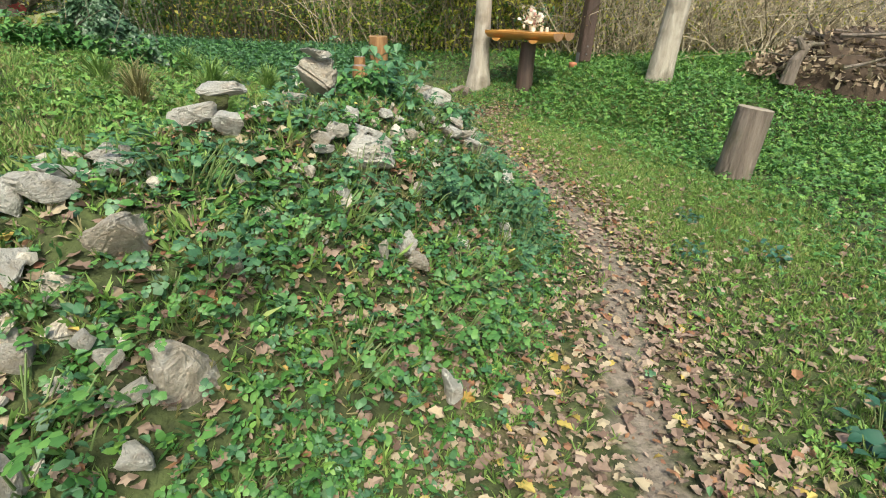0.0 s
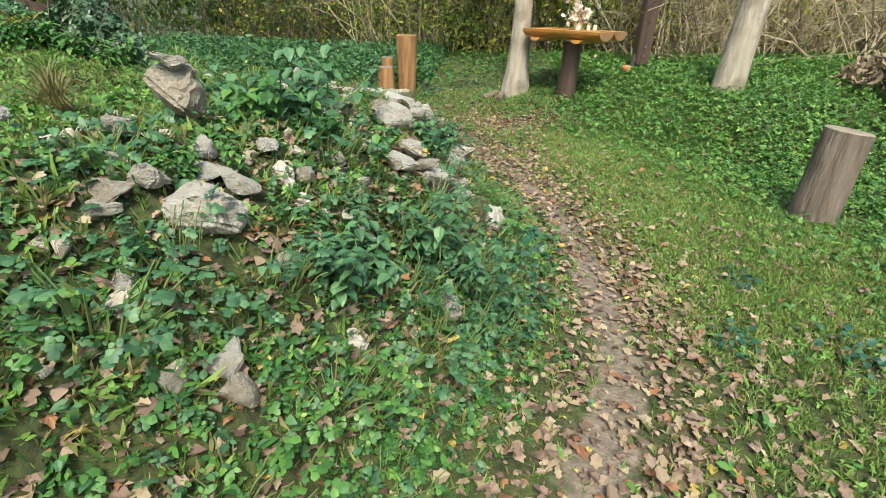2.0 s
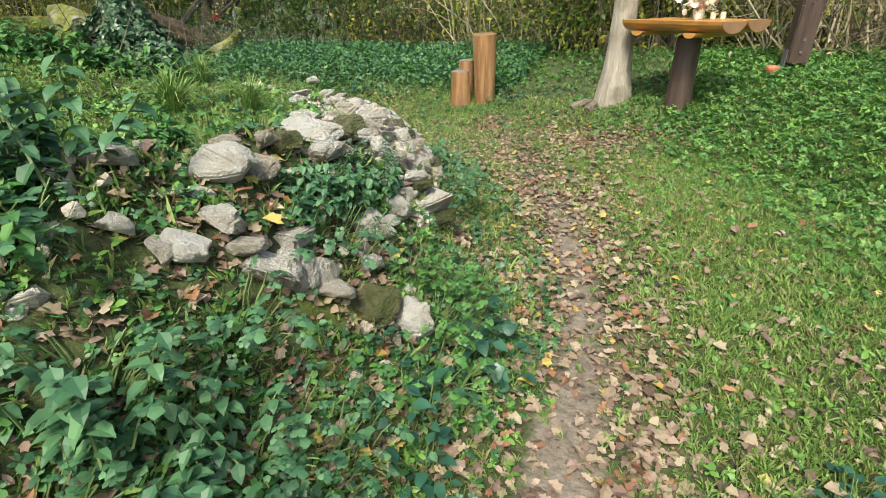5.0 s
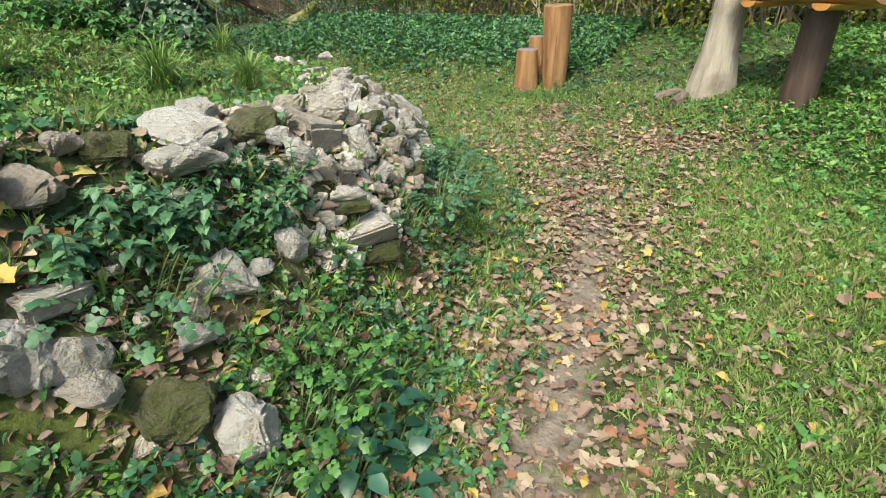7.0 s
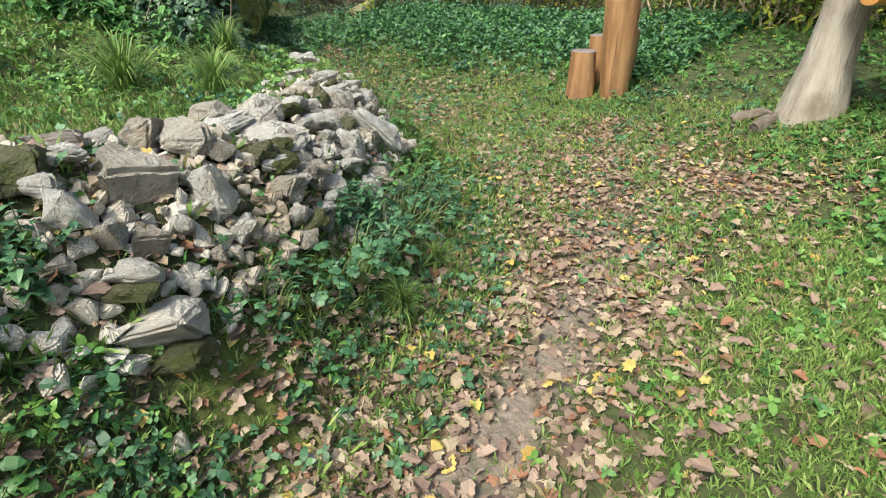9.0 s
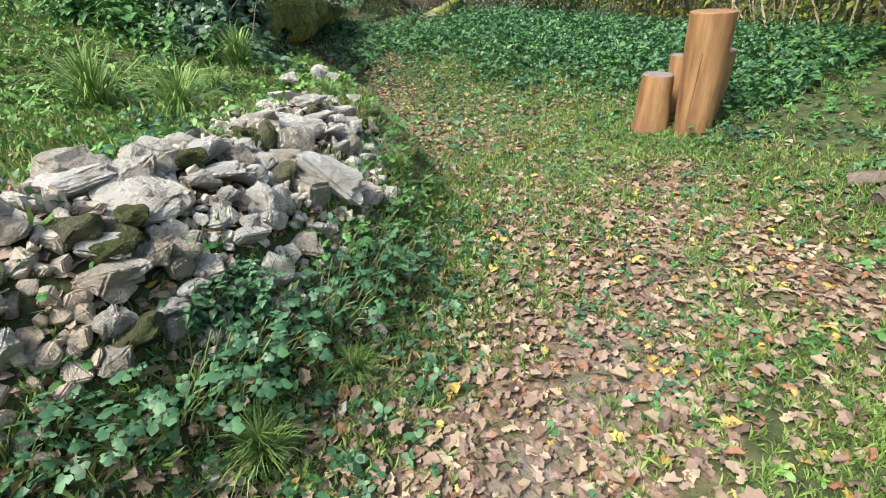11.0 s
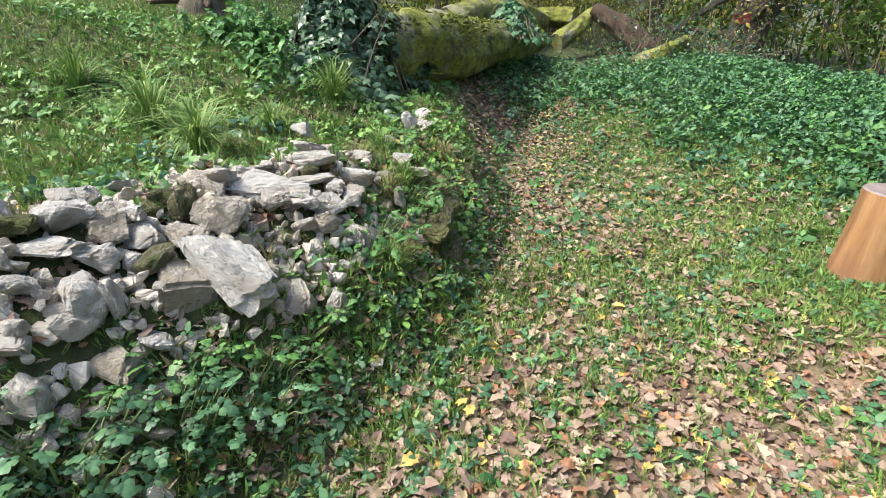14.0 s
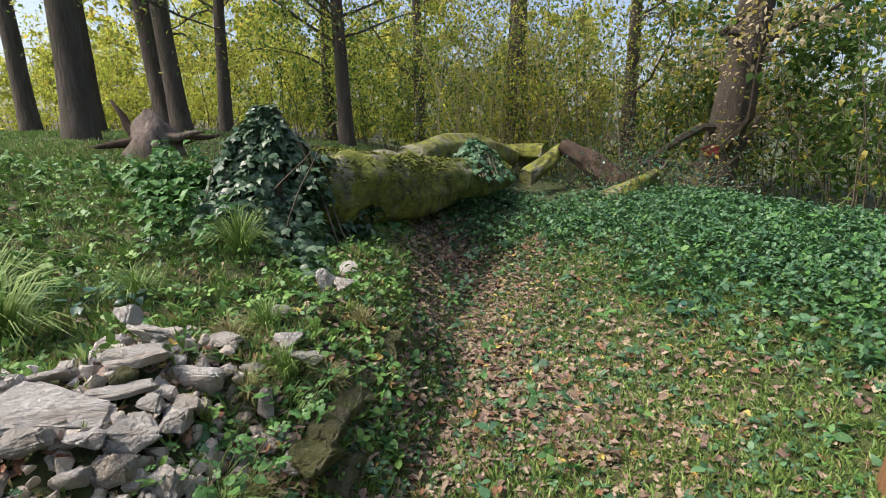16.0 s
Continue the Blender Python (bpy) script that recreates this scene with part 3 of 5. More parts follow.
# half buried stones below the nettles
set_stones([
    (0.2, 4.87, 0.44, 0.11, 0.13, 8, 0, 0), (0.22, 4.04, 0.47, 0.09, 0.11, 10, 0, 0), (-0.14, 2.62, 0.61, 0.11, 0.08, 28, -10, 0), (-0.23, 3.02, 0.81, 0.07, 0.06, 27, 0, 0),
    (0.38, 3.18, 0.18, 0.11, 0.06, 10, 0, 0), (-0.02, 3.7, 0.68, 0.1, 0.08, 16, 0, 0), (-0.12, 4.1, 0.85, 0.21, 0.15, 32, -15, 0), (-0.14, 3.65, 0.78, 0.1, 0.06, 38, -15, 0),
    (0.01, 3.75, 0.68, 0.16, 0.08, 33, -25, 0), (0.1, 3.93, 0.62, 0.14, 0.07, 28, 10, 0), (0.17, 3.95, 0.52, 0.21, 0.12, 26, -20, 0), (0.22, 4.08, 0.46, 0.1, 0.12, 24, 0, 0)])
set_stones([
    (0.31, 4.13, 0.39, 0.15, 0.06, 22, 0, 0), (0.02, 3.91, 0.72, 0.14, 0.09, 31, -15, 0), (0.49, 4.39, 0.16, 0.13, 0.12, 16, -30, 0), (-0.37, 3.83, 0.93, 0.16, 0.08, 40, 0, 0),
    (-0.24, 4.22, 0.88, 0.13, 0.08, 32, 0, 0), (0.38, 3.15, 0.16, 0.11, 0.11, 28, 0, 0), (0.14, 4.05, 0.5, 0.12, 0.13, 69, 0, 0), (0.22, 4.14, 0.44, 0.13, 0.12, 64, 0, 0),
    (0.36, 4.26, 0.24, 0.22, 0.18, 56, 0, 1), (0.49, 4.4, 0.12, 0.15, 0.21, 50, 0, 0), (0.11, 4.15, 0.56, 0.18, 0.07, 68, 0, 0), (-0.14, 4.24, 0.79, 0.16, 0.12, 73, 0, 0)])
set_stones([
    (-0.22, 4.39, 0.87, 0.1, 0.07, 71, 0, 0), (-0.21, 4.5, 0.83, 0.14, 0.1, 68, 0, 1)])
# the bare rubble
set_stones([
    (-0.28, 4.79, 0.81, 0.27, 0.15, 76, -10, 0), (-0.13, 4.69, 0.75, 0.25, 0.1, 77, -3, 0), (-0.46, 4.94, 0.82, 0.14, 0.11, 74, 0, 0), (-0.29, 5.06, 0.76, 0.22, 0.15, 69, 10, 1),
    (-0.49, 5.22, 0.79, 0.18, 0.06, 68, -10, 0), (-0.59, 5.49, 0.72, 0.17, 0.13, 63, 0, 0), (-0.25, 5.38, 0.65, 0.24, 0.21, 61, -10, 0), (-0.13, 5.16, 0.66, 0.1, 0.15, 64, 20, 0),
    (-0.22, 5.6, 0.55, 0.14, 0.19, 55, 20, 0), (-0.48, 5.64, 0.71, 0.19, 0.14, 58, 0, 0), (-0.04, 5.22, 0.58, 0.1, 0.09, 61, 0, 0), (-0.04, 5.33, 0.52, 0.11, 0.1, 58, -15, 0)])
set_stones([
    (0.04, 5.26, 0.48, 0.15, 0.07, 58, 0, 0), (0.09, 5.23, 0.44, 0.15, 0.05, 58, 0, 1), (0.06, 5.39, 0.37, 0.09, 0.06, 54, 0, 0), (0.13, 5.26, 0.3, 0.26, 0.16, 55, 12, 0),
    (0.2, 5.29, 0.23, 0.2, 0.08, 53, 12, 1), (-0.66, 6.11, 0.57, 0.19, 0.15, 52, 0, 0), (-0.74, 6.51, 0.43, 0.13, 0.18, 47, 20, 0), (-1.99, 6.98, 0.72, 0.12, 0.07, 53, 0, 0),
    (-1.46, 6.67, 0.58, 0.2, 0.11, 53, -5, 0), (-1.13, 6.26, 0.64, 0.14, 0.08, 55, 0, 0), (-0.1, 5.46, 0.52, 0.07, 0.07, 56, 0, 0), (-0.04, 5.53, 0.4, 0.06, 0.07, 53, 0, 0)])
set_stones([
    (-0.12, 5.66, 0.43, 0.08, 0.1, 53, -30, 0), (-0.4, 5.72, 0.66, 0.11, 0.08, 56, 0, 0), (-0.39, 5.95, 0.54, 0.16, 0.11, 52, 0, 1), (-0.19, 5.91, 0.39, 0.08, 0.07, 49, 0, 0),
    (-0.27, 6.09, 0.31, 0.08, 0.1, 47, 0, 0), (-0.31, 5.92, 0.48, 0.17, 0.07, 51, 0, 0), (0.15, 4.58, 0.43, 0.19, 0.17, 71, 0, 0), (0.26, 4.4, 0.36, 0.1, 0.08, 71, 20, 0),
    (0.2, 4.69, 0.43, 0.09, 0.06, 68, 30, 0), (-1.12, 6.7, 0.5, 0.16, 0.07, 49, 0, 0), (-0.23, 5.12, 0.73, 0.12, 0.08, 67, -10, 0)])
# the bend of the wall
set_stones([
    (-0.89, 6.08, 0.64, 0.19, 0.19, 114, -20, 0), (-0.88, 6.22, 0.64, 0.13, 0.07, 111, 0, 1), (-1.01, 6.31, 0.63, 0.18, 0.1, 108, 10, 0),
    (-0.85, 6.32, 0.57, 0.22, 0.06, 108, 0, 0), (-1.01, 6.43, 0.57, 0.14, 0.09, 105, 5, 0), (-1.06, 6.53, 0.52, 0.14, 0.09, 102, 0, 0), (-1.3, 6.51, 0.59, 0.1, 0.07, 102, 0, 1),
    (-1.24, 6.62, 0.58, 0.1, 0.15, 100, -15, 1), (-1.49, 6.61, 0.6, 0.24, 0.1, 99, 0, 0), (-1.27, 6.75, 0.53, 0.21, 0.16, 96, 25, 0), (-1.04, 6.84, 0.38, 0.39, 0.19, 94, -38, 0)])
set_stones([
    (-0.91, 6.73, 0.37, 0.22, 0.17, 96, -15, 0), (-0.9, 6.44, 0.5, 0.16, 0.12, 104, 15, 0), (-0.96, 6.61, 0.47, 0.15, 0.08, 100, 25, 1), (-0.69, 6.33, 0.52, 0.11, 0.06, 108, -18, 0),
    (-0.73, 6.24, 0.59, 0.11, 0.07, 111, -15, 0), (-0.76, 6.47, 0.45, 0.06, 0.11, 104, -20, 0), (-0.77, 6.55, 0.42, 0.06, 0.13, 102, 15, 0), (-0.67, 6.47, 0.39, 0.13, 0.08, 103, 0, 0),
    (-0.53, 6.35, 0.4, 0.13, 0.07, 106, -10, 0), (-0.57, 6.37, 0.44, 0.07, 0.05, 106, 0, 0), ])
set_stones([
    (-0.48, 6.42, 0.25, 0.11, 0.16, 102, 0, 0), (-0.64, 6.58, 0.24, 0.14, 0.11, 99, 0, 0), (-1.1, 7.08, 0.22, 0.13, 0.13, 88, 0, 0),
    (-1.15, 7.22, 0.15, 0.09, 0.13, 85, 0, 0), (-3.19, 7.5, 0.51, 0.12, 0.14, 84, 0, 0), (-3.49, 7.61, 0.51, 0.14, 0.09, 83, 0, 0), (-3.13, 7.62, 0.5, 0.11, 0.08, 82, 0, 0),
    (-1.1, 6.65, 0.49, 0.09, 0.08, 99, -20, 0), (-1.11, 6.48, 0.59, 0.09, 0.06, 103, 0, 0)])
# the face of the wall below its top course
set_stones([
    (-0.8, 5.83, 0.71, 0.2, 0.09, 108, 0, 0), (-0.75, 5.85, 0.66, 0.27, 0.1, 107, 3, 0), (-0.76, 6.03, 0.65, 0.16, 0.11, 103, 0, 0), (-0.66, 6.04, 0.58, 0.29, 0.18, 102, -10, 0),
    (-0.39, 5.9, 0.54, 0.15, 0.09, 106, -10, 0), (-0.33, 5.95, 0.48, 0.14, 0.06, 104, 0, 0), (-0.39, 6.04, 0.48, 0.1, 0.07, 102, -10, 0), (-0.43, 6.12, 0.46, 0.11, 0.06, 99, -15, 0),
    (-0.38, 6.1, 0.42, 0.1, 0.08, 99, 0, 0), (-0.42, 6.18, 0.37, 0.1, 0.11, 97, 0, 0), (-0.29, 5.91, 0.45, 0.09, 0.08, 104, 20, 0)])
set_stones([
    (-0.32, 6.12, 0.36, 0.1, 0.05, 98, 10, 0), (-0.27, 6.04, 0.34, 0.1, 0.05, 99, 10, 0), (-0.29, 6.11, 0.32, 0.08, 0.06, 97, 0, 0), (-0.2, 5.89, 0.38, 0.11, 0.08, 103, 0, 0),
    (-0.19, 5.93, 0.33, 0.17, 0.07, 101, 15, 1), (-0.24, 6.04, 0.28, 0.09, 0.09, 98, 0, 0), (-0.12, 5.87, 0.3, 0.1, 0.07, 101, 0, 0), (-0.47, 5.92, 0.59, 0.06, 0.05, 106, 0, 0),
    (-0.51, 5.98, 0.58, 0.13, 0.08, 104, 0, 1), (-0.42, 5.85, 0.6, 0.14, 0.09, 108, 0, 1)])
# the flat top stones and those round the cairn
set_stones([
    (-2.14, 6.97, 0.55, 0.23, 0.12, 113, -5, 0), (-1.88, 7.01, 0.59, 0.21, 0.07, 114, -3, 0), (-1.91, 7.2, 0.48, 0.22, 0.11, 109, -20, 0), (-1.77, 6.76, 0.57, 0.15, 0.04, 120, 0, 0),
    (-1.75, 7.02, 0.52, 0.22, 0.04, 114, 0, 0), (-1.62, 6.84, 0.52, 0.38, 0.13, 119, -18, 0), (-1.62, 7.12, 0.44, 0.15, 0.1, 112, 15, 0), (-1.5, 7.12, 0.39, 0.11, 0.1, 112, 35, 0),
    (-1.52, 7.04, 0.47, 0.11, 0.07, 115, 20, 0), (-1.76, 7.23, 0.46, 0.1, 0.05, 109, 0, 0), (-1.42, 7.04, 0.41, 0.1, 0.06, 114, 0, 0), (-1.53, 7.25, 0.3, 0.1, 0.11, 108, 0, 0)])
set_stones([
    (-1.47, 6.9, 0.51, 0.12, 0.08, 119, 0, 0), (-2.24, 7.55, 0.41, 0.16, 0.06, 99, 0, 0), (-1.93, 7.46, 0.36, 0.06, 0.1, 102, 0, 0), (-1.83, 7.61, 0.17, 0.13, 0.09, 98, 0, 0),
    (-2.6, 7.34, 0.51, 0.13, 0.06, 103, 0, 0), (-1.71, 7.14, 0.49, 0.08, 0.06, 112, 0, 0), (-1.69, 7.23, 0.44, 0.1, 0.07, 109, 0, 0), (-1.8, 7.01, 0.55, 0.09, 0.06, 114, 0, 1),
    (-2.21, 7.22, 0.52, 0.15, 0.05, 107, 0, 0), (-2.3, 7.47, 0.48, 0.12, 0.06, 101, 0, 0)])

for k in range(12):                                  # the squared, mossy end of the old wall
    x, y = -1.8 - .13 * k, 7.66 + .028 * k
    put_stone(x, y, .22, turn=168 + 12 * math.sin(k * 2.1), tip=3, mossy=True, level=.2 + .02 * math.sin(k))
    put_stone(x - .06, y + .06, .22, turn=165 - 9 * math.sin(k), tip=-4, mossy=True, level=.06)
    put_stone(x, y + .09, .21, turn=172, tip=2, mossy=True, level=-.09)


def rubble_rate(x, y):
    """Where the wall's stones lie bare."""
    d, w = crest_place(x, y)
    i = w / 5
    along = smooth(6.15, 6.7, i) * smooth(9.4, 8.9, i)
    band = smooth(-.3, -.15, d) * smooth(.62, .42, d - .12 * lumps(x, y, .5, 4) - .08 * smooth(7.2, 7.9, i) * smooth(8.6, 8.2, i))
    early = .05 * smooth(1.5, 2.5, i) * smooth(6.6, 5.5, i) * smooth(-.3, -.1, d) * smooth(1.0, .2, d)
    low = .008 * smooth(5.2, 5.6, i) * smooth(9.0, 8, i) * smooth(-.1, .2, d) * smooth(1.0, .8, d)
    return np.maximum(np.maximum(along * band, early * (lumps(x, y, .35, 2) > .1)), low)


def heap_stones(layers):
    """Stones packed over the heap: each layer's tries, sizes, lift and how close they may lie."""
    r = np.random.default_rng(31)
    rest = Soup()
    for tries, lo, hi, lift, close, reach in layers:
        here = [] if lift > .05 else placed
        x, y = r.uniform(-2.6, .9, tries), r.uniform(.8, 7.8, tries)
        rate = rubble_rate(x, y)
        d, _ = crest_place(x, y)
        keep = (r.uniform(0, 1, tries) < rate) & (d < reach)
        for px, py in zip(x[keep], y[keep]):
            size = r.uniform(lo, hi)
            if any((px - a) ** 2 + (py - b) ** 2 < (close * (size * .42 + c)) ** 2 for a, b, c in here):
                continue
            tall = r.uniform(.7, 1.25)
            if len(rubble.children) < 300 and hi > .1:
                put_stone(px, py, size, lift + r.uniform(-.02, .03), tall, mossy=r.uniform() < .1, r=r)
                if here is not placed:
                    here.append(placed[-1])
            else:
                here.append((px, py, size * .42))
                me = CHIPS[r.integers(6)]
                v = np.empty(len(me.vertices) * 3)
                me.vertices.foreach_get("co", v)
                f = np.empty(len(me.polygons) * 3, np.int32)
                me.polygons.foreach_get("vertices", f)
                rest.repeat(v.reshape(-1, 3), f.reshape(-1, 3), turns(1, tilt=r.normal(0, .4), roll=r.normal(0, .4), size=size, r=r), on_ground(np.array([px]), np.array([py]), lift + .02))
    if rest.n:
        tagged(part("small_stones", rest.mesh("small_stones", [STONE]), rubble, "small limestone rubble between the larger stones"), kind="stuff")


heap_stones([(1600, .09, .14, -.03, .85, 2), (5000, .1, .17, .04, .9, .1), (40000, .04, .09, -.01, .6, 2), (12000, .03, .06, .03, .6, .6)])


def on_stone(x, y):
    """1 where a single bare stone lies or just in front of it, else 0."""
    x, y = np.asarray(x, float), np.asarray(y, float)
    out = np.zeros(x.shape)
    for a, b, c in BARE_STONES:
        if c > .03:
            out = np.maximum(out, (x - a - .02) ** 2 + (y - b + .02) ** 2 < (c + .02) ** 2)
    return out



# ---- cut logs, stump, altar ----
def turned(path, radii, sides, seed, rough=.04, flutes=0):
    """A log or trunk skin along a path, with unevenness; returns its soup."""
    s = Soup()
    path, radii = np.asarray(path, float), np.asarray(radii, float)
    s.tube(path, radii, sides, cap=False)
    v = s.v[0].reshape(len(path), sides, 3)
    ang = np.arange(sides) * 2 * np.pi / sides
    for i in range(len(path)):
        k = 1 + rough * (np.sin(ang * 2 + seed + i * .25) + .7 * np.sin(ang * 3 + 2 * seed - i * .35) + .4 * np.sin(ang * 5 + i * .8 + seed))
        if flutes:
            k = k + rough * .6 * np.sin(ang * flutes + .3 * np.sin(i * .9))
        v[i] = path[i] + (v[i] - path[i]) * k[:, None]
    s.v[0] = v.reshape(-1, 3)
    return s, v


def lid(rim, inset=.93, drop=-.006):
    """A sawn end over a rim of points, with a small rounded edge."""
    mid = rim.mean(0)
    up = np.cross(rim[1] - mid, rim[0] - mid)
    up = up / np.linalg.norm(up)
    up = up if up[2] > 0 else -up
    n = len(rim)
    inner = mid + (rim - mid) * inset + up * .008
    half = mid + (rim - mid) * inset * .5 + up * .006
    v = np.vstack([rim, inner, half, [mid + up * (.008 + drop)]])
    f = []
    for k in (0, n):
        for j in range(n):
            a, b = k + j, k + (j + 1) % n
            f += [(a, b, a + n), (b, b + n, a + n)]
    return v, f + [(2 * n + j, 2 * n + (j + 1) % n, 3 * n) for j in range(n)]


def log_seat(name, label, x, y, tall, r0, r1, lean, seed, skin, top, foot=1.0, sides=28, rough=.03, slope=0.0, flutes=0):
    z = float(height(np.array([x]), np.array([y]))[0])
    root = tagged(new(name), label, "log")
    root.matrix_basis = pose(x, y, z)
    h = np.linspace(-.08, tall, 14)
    q = np.clip(h / tall, 0, 1)
    path = np.column_stack([lean[0] * q, lean[1] * q, h])
    radii = (r0 + (r1 - r0) * q) * (1 + (foot - 1) * np.exp(-q * 5))
    s, v = turned(path, radii, sides, seed, rough, flutes)
    v[-1, :, 2] += slope * (v[-1, :, 0] - path[-1, 0])
    s.v[0] = v.reshape(-1, 3)
    part("trunk", s.mesh("trunk", [skin], True), root)
    t = Soup()
    t.add(*lid(v[-1]))
    part("cut_face", t.mesh("cut_face", [top]), root, "flat sawn end")
    return root


tall_log = log_seat("tall_log", "tall upright peeled log with honey varnish", -1.34, 10.2, .95, .147, .17, (-.01, -.05), 1.3, LOG_WOOD, LOG_WOOD, 1.02)
log_seat("log_stool", "short varnished upright log with a grey top", -1.69, 10.07, .48, .15, .135, (.0, .0), 3.1, LOG_WOOD, LOG_TOP, 1.06)
log_seat("small_log", "small varnished upright log behind the tall one", -1.76, 10.46, .5, .12, .11, (.0, .0), 5.0, LOG_WOOD, LOG_TOP)
log_seat("small_log", "small varnished upright log half hidden by the tall one", -1.47, 10.52, .56, .115, .12, (.02, .0), 6.3, LOG_WOOD, LOG_TOP)
stump = log_seat("tree_stump", "grey weathered tree stump with rough bark", 3.3, 5.74, .79, .19, .175, (.05, 0), 2.2, STUMP_BARK, CUT_WOOD, 1.1, 40, .035, -.05, 17)
for ob, x, y, z0, z1, r0 in ((tall_log, .06, -.185, .08, .9, .004),):
    s = Soup()
    s.tube([(x * .8, y, z0), (x, y * .97, .4), (x * 1.1, y * .92, z1)], [.001, .0028, .0015], 5)
    part("drying_crack", s.mesh("drying_crack", [DARK_WOOD]), ob.children[0], "dark drying crack")


def half_log(length, r, mat_skin, mat_end, seed):
    """A split log, flat side up, along x."""
    s = Soup()
    n, sides = 14, 12
    ang = np.linspace(np.pi, 2 * np.pi, sides)
    v = []
    for i in range(n):
        x = length * (i / (n - 1) - .5)
        k = 1 + .05 * math.sin(i * .8 + seed)
        v += [(x, math.cos(a) * r * k, math.sin(a) * r * k * .62) for a in ang]
    f = []
    for i in range(n - 1):
        for j in range(sides):
            a, b = i * sides + j, i * sides + (j + 1) % sides
            f += [(a, b, a + sides), (b, b + sides, a + sides)]
    s.add(v, f)
    for base, flip in ((0, False), ((n - 1) * sides, True)):
        ring = np.array(v[base:base + sides]) + np.array([.002 if flip else -.002, 0, 0])
        s.add(ring, [((0, j, j + 1) if flip else (0, j + 1, j)) for j in range(1, sides - 1)], 1)
    return s.mesh("half_log", [mat_skin, mat_end], False)


def altar():
    x, y = 1.35, 9.62
    z = float(height(np.array([x]), np.array([y]))[0])
    root = tagged(new("log_altar"), "rustic outdoor altar of varnished half logs on a dark post", "table")
    root.matrix_basis = pose(x, y, z, 0, 0, -37)
    s, v = turned([(0, 0, -.1), (0, 0, .2), (.005, 0, .5), (.01, 0, .8)], [.155, .145, .138, .132], 24, 1.0, .02)
    part("post", s.mesh("post", [DARK_WOOD], True), root, "dark stained round post")
    for k, (oy, ln) in enumerate(((-.205, 1.32), (.205, 1.28))):
        part("tabletop_board", half_log(ln, .2, TABLE_WOOD, TABLE_END, k), root, at=pose(.02 * k, oy, .98 + .004 * k))
    for ox in (-.42, .3):
        part("crossbeam", half_log(.8, .085, TABLE_WOOD, TABLE_WOOD, 4), root, "half-log bearer", at=pose(ox, 0, .862, 0, 0, 90))
    return root, z


altar_thing, altar_z = altar()


def flowers():
    x, y, z = 1.4, 9.66, altar_z + .985
    root = tagged(new("flower_arrangement"), "faded cream and pink flower arrangement in a white pot", "flowers")
    root.matrix_basis = pose(x, y, z)
    s = Soup()
    s.tube([(0, 0, 0), (0, 0, .06), (0, 0, .1)], [.05, .065, .07], 14)
    part("pot", s.mesh("pot", [PETAL]), root)
    r = np.random.default_rng(5)
    for nm, mat_, count, spread, leaf in (("bloom", PETAL, 150, .085, ROUND), ("pink_bloom", PINK, 40, .07, ROUND), ("greenery", BLUE_HERB, 70, .13, RHOMB)):
        s = Soup()
        p = r.normal(0, 1, (count, 3)) * (spread, spread * .8, spread * .9) + (0, 0, .2)
        if nm == "greenery":
            p += (.1, .04, .0)
        p[:, 2] = np.maximum(p[:, 2], .07)
        s.repeat(*leaf, turns(count, tilt=r.uniform(-1.5, 1.5, count), roll=r.uniform(-1, 1, count), size=r.uniform(.04, .08, count), r=r), p)
        tagged(part(nm, s.mesh(nm, [mat_]), root), kind="stuff")
    for k in range(2):
        c = Soup()
        c.tube([(0, 0, 0), (0, 0, .07), (0, 0, .075)], [.028, .028, .01], 12)
        tagged(new("candle", c.mesh("candle", [PETAL])), "short white candle standing on the altar", "candle").matrix_basis = pose(x + .15 + .1 * k, y - .08 + .05 * k, z)


flowers()


def cross_post():
    x, y = 2.55, 10.5
    z = float(height(np.array([x]), np.array([y]))[0])
    root = tagged(new("wooden_cross"), "tall dark stained squared wooden cross on steel shoes", "cross")
    root.matrix_basis = pose(x, y, z, 0, 1.5, 18)

    def beam(name, sx, sy, z0, z1, mat_, at, under=root):
        bm = bmesh.new()
        bmesh.ops.create_cube(bm, size=1)
        bmesh.ops.scale(bm, vec=(sx, sy, z1 - z0), verts=bm.verts)
        bmesh.ops.translate(bm, vec=(0, 0, (z0 + z1) / 2), verts=bm.verts)
        bmesh.ops.bevel(bm, geom=bm.edges[:], offset=min(sx, sy) * .08, segments=2, affect="EDGES")
        me = bpy.data.meshes.new(name)
        bm.to_mesh(me)
        bm.free()
        me.materials.append(mat_)
        return part(name, me, under, at=at)
    post = beam("post", .24, .17, .1, 3.4, DARK_WOOD, pose(0, 0, 0))
    beam("crossbeam", 1.4, .17, 2.5, 2.72, DARK_WOOD, pose(0, -.004, 0))
    for o in (-.095, .095):
        beam("steel_shoe", .012, .1, -.15, .26, METAL, pose(o * 1.32, 0, 0)).data.name = "steel_shoe"
    for h in (.22, .36):
        beam("bolt", .03, .02, h, h + .03, METAL, pose(0, -.09, 0), post)
    lamp = Soup()
    lamp.tube([(0, 0, 0), (0, 0, .07), (0, 0, .1), (0, 0, .11)], [.06, .075, .07, .02], 14)
    g = tagged(new("clay_bowl", lamp.mesh("clay_bowl", [CLAY], True)), "small terracotta bowl in the grass beside the cross", "pot")
    gx, gy = x - .24, y - .28
    g.matrix_basis = pose(gx, gy, float(height(np.array([gx]), np.array([gy]))[0]) + .05)


cross_post()


